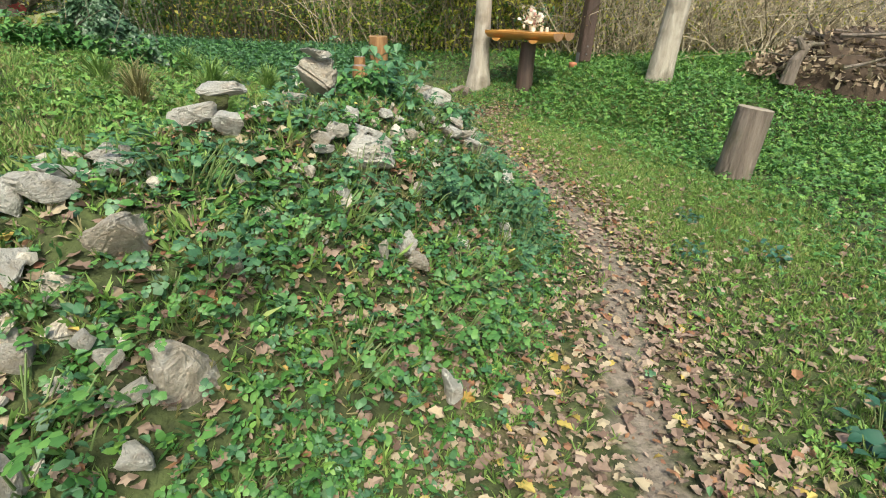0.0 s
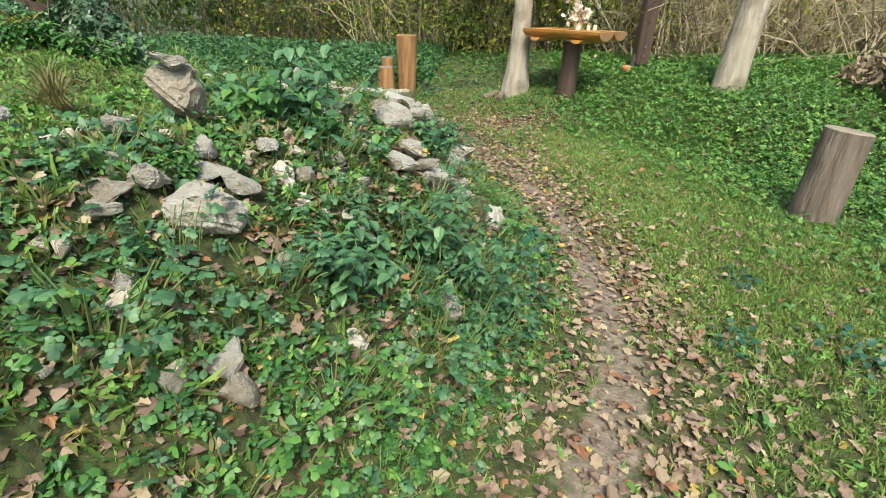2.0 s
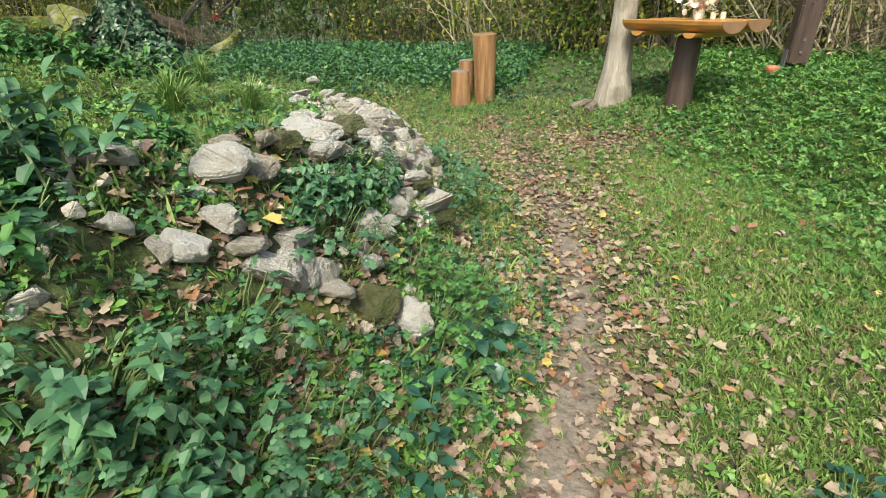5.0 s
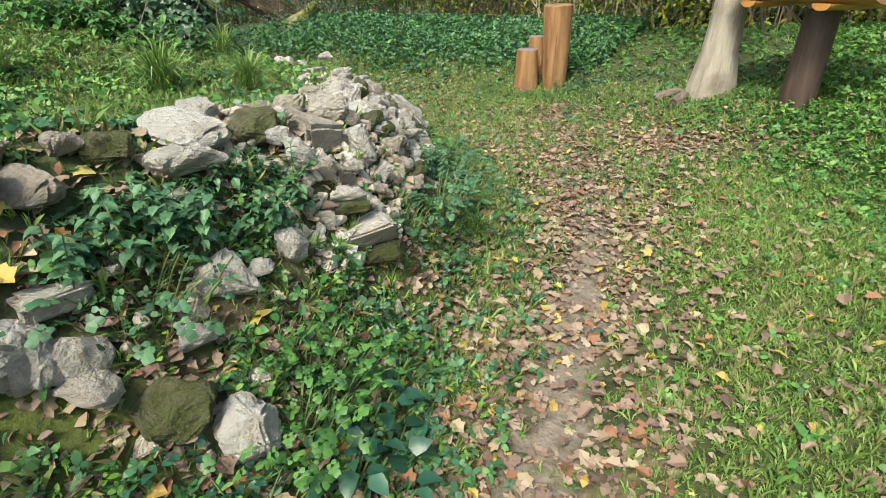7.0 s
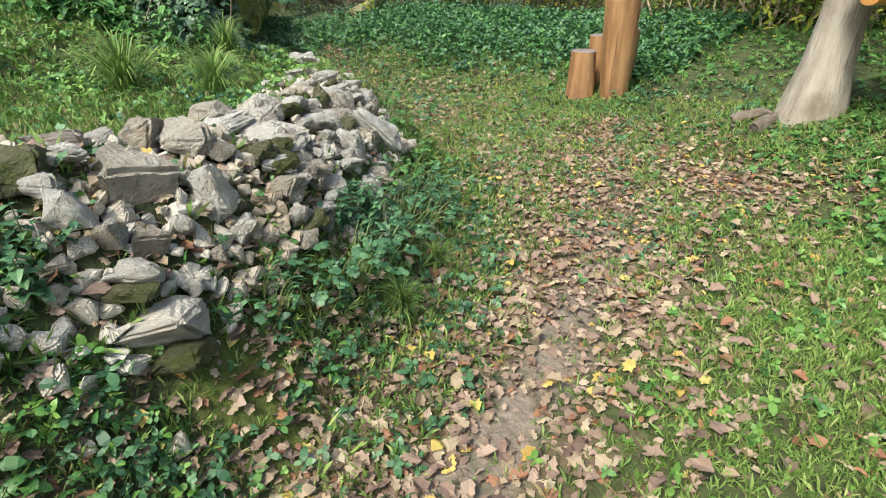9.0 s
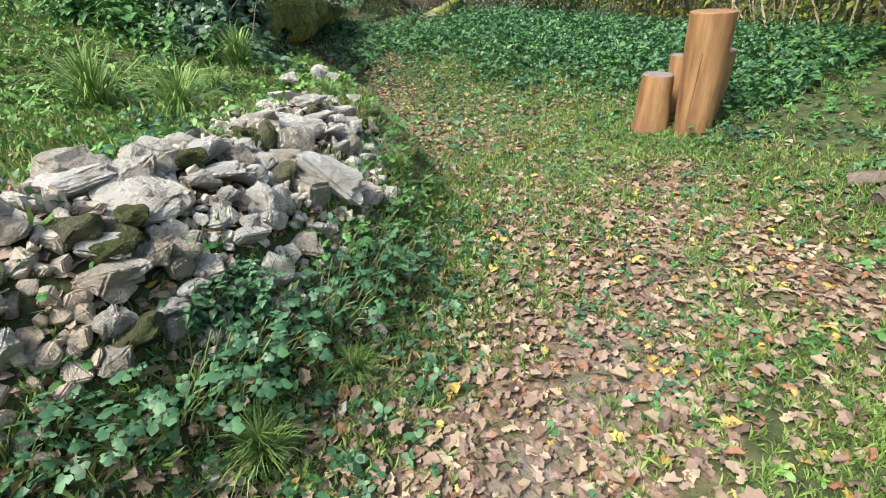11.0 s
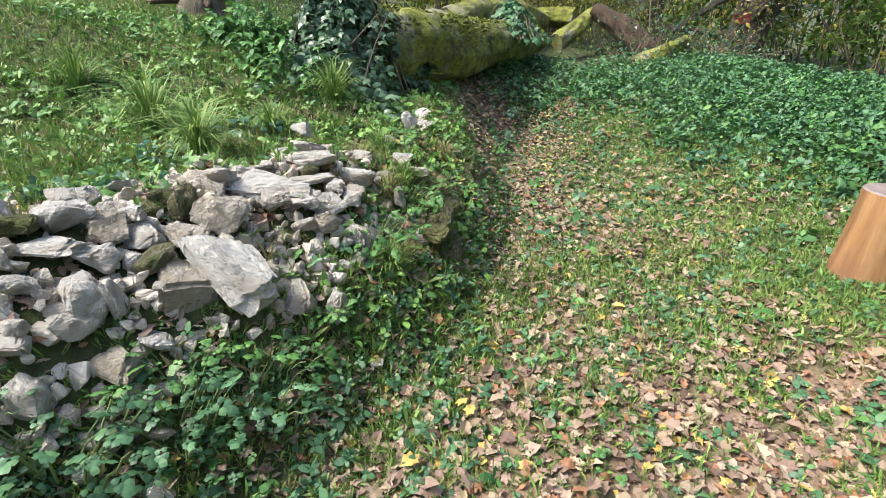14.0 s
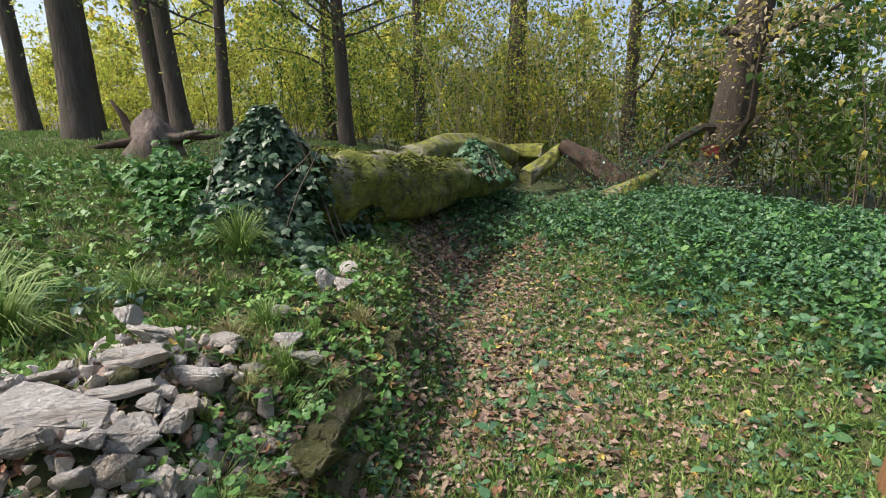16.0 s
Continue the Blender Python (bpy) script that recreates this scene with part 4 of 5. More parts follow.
# ---- trees ----
def branch(s, start, way, length, r0, r, wobble=.25, n=6, kind=0, sides=5, droop=0.0):
    """A wandering tapered limb; returns its points."""
    way = np.asarray(way, float) / np.linalg.norm(way)
    p, pts = np.array(start, float), [np.array(start, float)]
    for i in range(n):
        way = way + r.normal(0, wobble, 3) * .5 + (0, 0, -droop)
        way /= np.linalg.norm(way)
        p = p + way * length / n
        pts.append(p.copy())
    s.tube(pts, np.linspace(r0, r0 * .18, n + 1), sides, kind)
    return np.array(pts)


def tree(label, x, y, r0, tall, lean, seed, bark, leaf_mats, leaves, crown_from=.35, limbs=12, spread=.3, leaf_size=.09, flare=1.5, sides=18, limb_len=.38, name="tree", rough=.035):
    """A tapered trunk with root flare, limbs and twigs, and a crown of separate leaves round the twig ends."""
    r = np.random.default_rng(seed)
    z = float(height(np.array([x]), np.array([y]))[0])
    root = tagged(new(name), label, "tree", "trees round the clearing")
    root.matrix_basis = pose(x, y, z)
    n = 22
    q = np.linspace(0, 1, n) ** 1.5
    bend = np.cumsum(r.normal(0, .012, (n, 2)), 0) * tall * .25
    bend -= bend[0]
    path = np.column_stack([lean[0] * tall * q + bend[:, 0] * q, lean[1] * tall * q + bend[:, 1] * q, -.4 + q * (tall + .25)])
    radii = r0 * (1 - .82 * q) * (1 + (flare - 1) * np.exp(-np.maximum(path[:, 2], 0) / (r0 * 1.6)))
    s, _ = turned(path, radii, sides, seed, rough, 7)
    part("trunk", s.mesh("trunk", [bark], True), root)
    ends = []
    for k in range(limbs):
        u = r.uniform(crown_from, .97)
        i = u * (n - 1)
        at = path[int(i)] + (path[min(int(i) + 1, n - 1)] - path[int(i)]) * (i % 1)
        a = k * 2.4 + r.uniform(-.4, .4)
        ln = tall * limb_len * (1.15 - u) * r.uniform(.7, 1.2)
        ls = Soup()
        pts = branch(ls, at, (math.cos(a), math.sin(a), r.uniform(.1, .7)), ln, max(.015, r0 * .3 * (1.1 - u)), r, .3, 6, 0, 6, .02)
        for m in range(4):
            b = pts[r.integers(2, 7)]
            tw = branch(ls, b, r.normal(0, 1, 3) * (1, 1, .6) + (0, 0, .2), ln * r.uniform(.25, .45), .012, r, .4, 4, 0, 4, .05)
            ends += [tw[-1], tw[-2], tw[2]]
        part("limb", ls.mesh("limb", [bark]), root)
    if leaves:
        cs = Soup()
        e = np.array(ends)
        pick = e[r.integers(len(e), size=leaves)] + r.normal(0, 1, (leaves, 3)) * spread * np.array((1, 1, .7))
        cs.repeat(*RHOMB, turns(leaves, tilt=r.uniform(-1.4, .6, leaves), roll=r.uniform(-.9, .9, leaves), size=r.uniform(.6, 1.3, leaves) * leaf_size, r=r), pick, 0)
        cs.k = [np.repeat(r.integers(len(leaf_mats), size=leaves), 2)]
        tagged(part("crown", cs.mesh("crown", leaf_mats), root), kind="stuff")
    return root


tree("pale barked tree beside the altar, leaf crown above", .53, 10.03, .16, 9, (.03, 0), 3, PALE_BARK, [WOOD_GREEN, WOOD_YELLOW], 500, .5, 8, .35, .11, 1.65)
tree("leaning pale barked tree with a knot, near the altar", 3.5, 9.12, .2, 10, (.085, 0), 4, PALE_BARK, [WOOD_GREEN, WOOD_YELLOW], 500, .5, 8, .35, .11, 1.15)
red_tree = tree("dark leaning oak with a red trail mark", -11.97, 14.95, .47, 16, (.07, .12), 5, BARK, [WOOD_PALE, WOOD_PALE, WOOD_YELLOW], 9000, .2, 24, .4, .12, 1.2, 24, .3)
for i, (x, y, r0, tall, lean, label) in enumerate([
        (-8.9, 2.6, .25, 13, (0, -.02), "thick dark straight trunk on the grassy bank"), (-14.6, -2.2, .25, 13, (0, -.06), "dark leaning trunk at the wood's edge"),
        (-12.4, .75, .22, 13, (0, -.03), "dark straight trunk behind the thick one"), (-11.6, 2.8, .2, 13, (0, -.12), "dark trunk leaning over the bank"),
        (-11.2, 3.25, .19, 13, (0, -.09), "dark trunk leaning beside its twin"), (-13.2, 3.4, .16, 12, (0, .015), "slender dark trunk with a bowed limb"),
        (-13.7, 6.3, .2, 13, (0, -.04), "dark straight trunk behind the root plate"), (-13.4, 10.65, .3, 12, (0, 0), "dark trunk half hidden by yellow shrubs"),
        (-18, 0, .25, 12, (0, 0), "slim trunk in the sunlit wood"),
        (-19, 5, .22, 12, (0, 0), "slim trunk in the sunlit wood"), (-17, 8.2, .2, 11, (0, 0), "slim trunk in the sunlit wood"),
        (-6, 19.5, .25, 12, (0, 0), "shaded trunk deep in the thicket"), (-3.2, 15.5, .2, 11, (0, 0), "shaded trunk deep in the thicket"), (-14.5, 14, .25, 12, (0, 0), "shaded trunk deep in the thicket")]):
    tree(label, x, y, r0, tall, lean, 40 + i, BARK, [WOOD_YELLOW, WOOD_GREEN] if x < -10 else [WOOD_GREEN, WOOD_YELLOW], 3200, .36, 11, .55, .1, 1.25, 14)


def paint_mark():
    m = Soup()
    r = np.random.default_rng(2)
    o = fan([(math.cos(q) * (.1 + .03 * math.sin(3 * q)), math.sin(q) * (.06 + .015 * math.sin(5 * q))) for q in np.arange(16) * math.pi / 8])
    v = o[0].copy()
    v[:, 2] = -4.0 * v[:, 0] ** 2 * .5
    m.add(v, o[1])
    part("trail_mark", m.mesh("trail_mark", [RED_PAINT]), red_tree, "faded red painted trail mark", at=pose(.5, -.17, 1.5, 90, 0, 62) @ Matrix.Scale(2.1, 4))


paint_mark()

# ---- fallen trunk and root plate ----
def fallen_trunk():
    root = tagged(new("fallen_tree"), "huge fallen trunk grown over with moss and ivy", "fallen tree")
    path = np.array([(-4.45, 6.95, .85), (-4.9, 7.3, .88), (-5.5, 7.7, .86), (-6.2, 8.15, .84), (-7.0, 8.6, .82), (-7.8, 9.05, .8), (-8.7, 9.5, .78)])
    fine = spline(path, 9)
    q = np.linspace(0, 1, len(fine))
    s, v = turned(fine, (.47 - .24 * q ** .8) * (1 - .5 * np.exp(-q * 18)), 36, .7, .08, 11)
    part("trunk", s.mesh("trunk", [TRUNK_MOSS], True), root, "moss-covered bark")
    c = Soup()
    c.add(*lid(v[0]))
    c.add(*lid(v[-1]))
    part("broken_end", c.mesh("broken_end", [ROTTEN]), root)
    r = np.random.default_rng(8)
    for k in range(9):
        a, rp = k * .7 + .2, Soup()
        branch(rp, (-4.5, 6.95, .75), (.6 * abs(math.cos(a)) + .1, math.cos(a) * .6 - .35, math.sin(a) * .6), r.uniform(.4, .7), .1, r, .35, 6, 0, 8)
        part("root", rp.mesh("root", [ROTTEN], True), root, "broken root stub")
    pts = spline([(-4.35, 6.75, .5), (-4.36, 6.8, .95), (-4.36, 6.83, 1.3), (-4.35, 6.83, 1.62)], 4)
    cs, _ = turned(pts, np.linspace(.42, .03, len(pts)), 20, 2.2, .1)
    part("root_plate", cs.mesh("root_plate", [ROTTEN], True), root, "earthy root plate")
    mo = Soup()
    n = 9000
    i = r.integers(len(fine) - 1, size=n)
    a = r.normal(np.pi / 2, .75, n)
    t = np.gradient(fine, axis=0)[i]
    t /= np.linalg.norm(t, axis=1)[:, None]
    side = np.cross(t, (0, 0, 1.0))
    side /= np.linalg.norm(side, axis=1)[:, None]
    up = np.cross(side, t)
    rad = (.47 - .24 * q[i] ** .8) * 1.02
    p = fine[i] + t * r.uniform(0, .12, n)[:, None] + (np.cos(a)[:, None] * side + np.sin(a)[:, None] * up) * rad[:, None]
    mo.repeat(*SMALL, turns(n, tilt=r.uniform(-.7, .7, n), roll=r.uniform(-.6, .6, n), size=r.uniform(.02, .05, n), r=r), p)
    part("moss_carpet", mo.mesh("moss_carpet", [MOSS]), root, "cushions of yellow-green moss")
    return root


fallen_trunk()


def ivy_mass(name, label, centre, size, n, seed, leaf=.075, mat_=None, parent=None):
    """Ivy hanging in a ragged cone: leaves over a lumpy surface, facing out and down."""
    r = np.random.default_rng(seed)
    h = r.uniform(0, 1, n) ** 1.25
    a = r.uniform(0, 2 * np.pi, n)
    rad = (1 - h) ** 1.05 * (1 + .3 * np.sin(3 * a + 5 * h) + .22 * np.sin(5 * a - 9 * h) + .12 * np.sin(11 * a + 14 * h)) * r.uniform(.78, 1.1, n) + .08
    p = np.column_stack([centre[0] + np.cos(a) * rad * size[0], centre[1] + np.sin(a) * rad * size[1], centre[2] + h * size[2]])
    s = Soup()
    s.repeat(*IVY_LEAF, turns(n, yaw=a - np.pi / 2 + r.normal(0, .5, n), tilt=r.normal(-.9, .4, n), roll=r.normal(0, .4, n), size=r.uniform(.6, 1.3, n) * leaf, r=r), p)
    root = tagged(new(name), label, "ivy")
    tagged(part("foliage", s.mesh("foliage", [mat_ or IVY]), root), kind="stuff")
    st = Soup()
    for k in range(26):
        b = r.uniform(0, 2 * np.pi)
        branch(st, (centre[0] + math.cos(b) * size[0], centre[1] + math.sin(b) * size[1], centre[2]), (-math.cos(b) * size[0], -math.sin(b) * size[1], size[2]), size[2] * 1.1, .01, r, .25, 6, 0, 4)
    tagged(part("vine_growth", st.mesh("vine_growth", [DARK_TWIG]), root), kind="stuff")
    return root


ivy_mass("ivy", "dark glossy ivy hanging over the upturned root plate", (-4.4, 6.84, .42), (.78, .72, 1.24), 6500, 3, .085)
ivy_mass("ivy", "ivy creeping at the foot of the root plate", (-4.3, 6.5, .6), (.75, .6, .45), 1300, 4)
ivy_mass("ivy", "ivy trailing along the fallen trunk's shaded side", (-5.2, 7.8, .1), (.9, .35, .35), 900, 5, .06)
ivy_mass("ivy", "green bramble growing over the broken trunk", (-7.6, 8.9, .9), (.8, .5, .5), 900, 9, .08, BLUE_HERB)


def dead_wood(name, label, points, r0, r1, mat_, end=None, seed=1.0):
    root = tagged(new(name), label, "dead wood")
    fine = spline(points, 8)
    s, v = turned(fine, np.linspace(r0, r1, len(fine)), 22, seed, .12, 7)
    part("trunk", s.mesh("trunk", [mat_], True), root)
    for rim in (v[0], v[-1]):
        c = Soup()
        c.add(*lid(rim))
        part("cut_face", c.mesh("cut_face", [end or mat_]), root)


dead_wood("mossy_log", "thick mossy log lying behind the fallen trunk", [(-6.9, 7.9, .95), (-8.0, 8.5, 1.15), (-9.3, 9.2, 1.2), (-10.4, 9.9, .95)], .3, .24, TRUNK_MOSS, seed=3)
dead_wood("broken_log", "dark rotten log with a pale sawn end", [(-9.3, 10.75, 1.25), (-8.95, 11.0, 1.05), (-8.55, 11.4, .75), (-8.2, 11.9, .45)], .16, .2, ROTTEN, FRESH_CUT, 2)
dead_wood("mossy_branch", "mossy branch leaning on the rotten log", [(-8.6, 9.9, .75), (-9.0, 10.3, .95), (-9.5, 10.7, 1.2)], .14, .12, TRUNK_MOSS, seed=5)
dead_wood("long_log", "dark mossy log lying across the wood floor", [(-11.5, 8.9, 1.1), (-10.8, 9.8, 1.12), (-10.1, 10.6, 1.1)], .2, .18, TRUNK_MOSS, seed=6)
dead_wood("fallen_branch", "mossy fallen branch at the foot of the oak", [(-7.6, 10.9, .5), (-7.5, 11.3, .7), (-7.6, 11.7, .85)], .13, .1, TRUNK_MOSS, seed=7)


for x, y, turn in ((.2, 9.9, 20), (.33, 9.82, 75)):       # rotten root pieces at the pale tree's foot
    z = float(height(np.array([x]), np.array([y]))[0])
    c, q = math.cos(math.radians(turn)), math.sin(math.radians(turn))
    dead_wood("rotten_root", "crumbling brown root at the foot of the pale tree", [(x - .17 * c, y - .17 * q, z - .02), (x, y, z + .04), (x + .1 * c, y + .1 * q, z + .03), (x + .18 * c, y + .18 * q, z - .03)], .05, .035, STUMP_BARK, seed=turn)


def root_mass(x, y):
    """A weathered upturned stump: a torn core with splayed root stubs."""
    r = np.random.default_rng(17)
    z = float(height(np.array([x]), np.array([y]))[0])
    root = tagged(new("old_stump"), "grey split stump with torn roots on the bank", "stump")
    root.matrix_basis = pose(x, y, z)
    s, v = turned(spline([(0, 0, -.1), (0, .02, .2), (-.02, -.02, .42), (-.04, -.04, .62)], 6), np.linspace(.42, .04, 19), 22, 4, .16, 9)
    part("trunk", s.mesh("trunk", [STUMP_BARK], True), root)
    for k in range(9):
        b = Soup()
        branch(b, (0, 0, .25), (r.normal(0, 1), r.normal(0, 1), r.uniform(-.25, .05)), r.uniform(.5, .9), .1, r, .4, 6, 0, 7)
        part("root", b.mesh("root", [STUMP_BARK if k % 2 else ROTTEN], True), root)


root_mass(-7.3, 4.5)


# ---- brush pile ----
def brush_pile():
    root = tagged(new("brush_pile"), "heap of dry leaves, rotten branches and sticks", "brush pile")
    r = np.random.default_rng(12)
    x0, y0 = 6.8, 9.3
    z0 = float(height(np.array([x0]), np.array([y0]))[0])
    n, m = 34, 14
    v, f = [], []
    for i in range(m):
        for j in range(n):
            a, q = j * 2 * math.pi / n, i / (m - 1)
            rr = 1 - q
            k = 1 + .12 * math.sin(3 * a + 1) + .06 * math.sin(7 * a + i)
            v.append((math.cos(a) * 1.7 * rr * k, math.sin(a) * 1.1 * rr * k, .75 * (1 - rr ** 1.8) + .04 * math.sin(a * 5 + i * 1.3) - .45 * rr ** 6))
    for i in range(m - 1):
        for j in range(n):
            a, b = i * n + j, i * n + (j + 1) % n
            f += [(a, b, a + n), (b, b + n, a + n)]
    s = Soup()
    s.add(v, f)
    root.matrix_basis = pose(x0, y0, z0)
    part("mould", s.mesh("mould", [ROTTEN], True), root)
    lv = Soup()
    c = 2600
    a, rr = r.uniform(0, 2 * np.pi, c), np.sqrt(r.uniform(0, 1, c))
    p = np.column_stack([np.cos(a) * 1.75 * rr, np.sin(a) * 1.15 * rr, .75 * (1 - rr ** 1.8) - .05 + r.uniform(0, .05, c)])
    lv.repeat(*OAK, turns(c, tilt=r.normal(0, .6, c), roll=r.normal(0, .6, c), size=r.uniform(.08, .15, c), r=r), p)
    part("dry_leaves", lv.mesh("dry_leaves", [LEAF_TAN]), root)
    for k in range(26):
        b = Soup()
        a = r.uniform(0, 2 * np.pi)
        d = r.uniform(.3, 1.5)
        branch(b, (math.cos(a) * d - .4, math.sin(a) * d * .6 - .2, .75 * (1 - (d / 1.75) ** 1.8) + .0), (r.uniform(.3, 1), r.normal(0, .5), r.uniform(-.1, .15)), r.uniform(.7, 1.7), r.uniform(.015, .045), r, .15, 6, 0, 6)
        part("branch", b.mesh("branch", [STUMP_BARK if k % 3 else ROTTEN]), root)
    b = Soup()
    b.tube([(-1.45, -.75, -.1), (-1.4, -.72, .25), (-1.3, -.7, .42), (-1.45, -.7, .6)], [.11, .09, .08, .03], 9)
    b.tube([(-1.34, -.7, .4), (-1.2, -.68, .5), (-1.0, -.66, .52)], [.05, .04, .02], 7)
    part("forked_snag", b.mesh("forked_snag", [STUMP_BARK]), root, "grey forked snag")


brush_pile()


# ---- thickets ----
def thicket(label, box, sticks, leaves, tall, seed, twig, leaf_mats, leaf_size=.09, lean=.25, clumps=60, thick=.012, low=.2, wild=.22):
    """Many wandering stems with leaves clumped about them."""
    r = np.random.default_rng(seed)
    root = tagged(new("thicket"), label, "thicket", kind="stuff")
    s = Soup()
    tops = []
    for k in range(sticks):
        x, y = r.uniform(box[0], box[2]), r.uniform(box[1], box[3])
        z = float(height(np.array([x]), np.array([y]))[0])
        h = tall * r.uniform(.45, 1.1)
        pts = branch(s, (x, y, z - .05), (r.normal(0, lean), r.normal(0, lean), 1), h, thick * r.uniform(.5, 1.6), r, wild, 5, 0, 3, .04 * (wild > .3))
        tops.append(pts[1:])
        if k % 2 == 0:
            branch(s, pts[3], r.normal(0, 1, 3) + (0, 0, .4), h * .4, thick * .5, r, .4, 4, 0, 3, .05)
    tagged(part("stem_growth", s.mesh("stem_growth", [twig]), root), kind="stuff")
    if leaves:
        pool = np.concatenate(tops)
        centres = pool[r.integers(len(pool), size=clumps)]
        p = centres[r.integers(clumps, size=leaves)] + r.normal(0, 1, (leaves, 3)) * (.4, .4, .35)
        stray = r.uniform(size=leaves) < .45
        p[stray] = pool[r.integers(len(pool), size=stray.sum())] + r.normal(0, .15, (stray.sum(), 3))
        p[:, 2] = np.maximum(p[:, 2], height(p[:, 0], p[:, 1]) + low * r.uniform(.2, 1, leaves))
        c = Soup()
        c.repeat(*RHOMB, turns(leaves, tilt=r.uniform(-1.3, .5, leaves), roll=r.uniform(-.8, .8, leaves), size=r.uniform(.6, 1.4, leaves) * leaf_size, r=r), p)
        c.k = [np.repeat(r.integers(len(leaf_mats), size=leaves), 2)]
        tagged(part("foliage", c.mesh("foliage", leaf_mats), root), kind="stuff")


thicket("pale dry reeds and bare shrubs behind the altar", (2.2, 11.4, 7.5, 14), 1000, 9000, 3.2, 1, TWIG, [WOOD_PALE, WOOD_YELLOW, WOOD_GREEN], .07, .5, 50, .01, wild=.5)
thicket("pale bare tangled shrubs beside the brush pile", (5.5, 10.6, 13, 15), 1100, 9000, 3.4, 2, TWIG, [WOOD_PALE, WOOD_YELLOW], .07, .6, 60, .009, wild=.55)
# Dark stems in the thickets below hold the shade in their colour.
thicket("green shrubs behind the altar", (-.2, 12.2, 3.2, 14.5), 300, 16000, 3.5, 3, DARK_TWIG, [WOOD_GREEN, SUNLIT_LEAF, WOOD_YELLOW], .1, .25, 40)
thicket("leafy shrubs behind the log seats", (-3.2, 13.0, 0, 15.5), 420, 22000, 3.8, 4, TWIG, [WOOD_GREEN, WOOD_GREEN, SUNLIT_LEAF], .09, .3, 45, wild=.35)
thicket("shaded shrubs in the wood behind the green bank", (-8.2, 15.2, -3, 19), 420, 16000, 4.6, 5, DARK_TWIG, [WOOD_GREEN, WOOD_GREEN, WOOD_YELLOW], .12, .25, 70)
thicket("yellow and green shrubs behind the fallen trunk", (-15.5, 8.6, -10.6, 12.6), 170, 26000, 5.0, 6, TWIG, [WOOD_YELLOW, WOOD_GREEN, SUNLIT_LEAF], .085, .2, 80)
# The next two thickets look sunlit through their brighter leaf colour.
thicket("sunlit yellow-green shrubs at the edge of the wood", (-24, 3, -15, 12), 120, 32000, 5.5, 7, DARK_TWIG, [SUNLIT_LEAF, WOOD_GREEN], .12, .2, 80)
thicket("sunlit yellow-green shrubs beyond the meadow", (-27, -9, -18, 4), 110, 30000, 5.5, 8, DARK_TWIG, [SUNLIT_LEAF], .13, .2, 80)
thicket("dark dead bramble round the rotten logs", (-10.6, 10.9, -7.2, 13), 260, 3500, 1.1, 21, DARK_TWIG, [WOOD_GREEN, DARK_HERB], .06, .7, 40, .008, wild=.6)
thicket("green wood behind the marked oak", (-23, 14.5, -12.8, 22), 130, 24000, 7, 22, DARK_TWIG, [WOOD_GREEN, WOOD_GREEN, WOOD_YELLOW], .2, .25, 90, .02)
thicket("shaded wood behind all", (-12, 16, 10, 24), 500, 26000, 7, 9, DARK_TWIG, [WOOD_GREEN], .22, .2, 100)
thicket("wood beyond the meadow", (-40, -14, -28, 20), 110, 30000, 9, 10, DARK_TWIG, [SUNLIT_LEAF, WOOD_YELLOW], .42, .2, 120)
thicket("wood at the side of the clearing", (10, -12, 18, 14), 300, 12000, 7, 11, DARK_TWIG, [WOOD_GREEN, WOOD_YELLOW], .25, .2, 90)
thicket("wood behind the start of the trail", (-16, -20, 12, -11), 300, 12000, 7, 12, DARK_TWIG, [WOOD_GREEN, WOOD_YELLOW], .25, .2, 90)


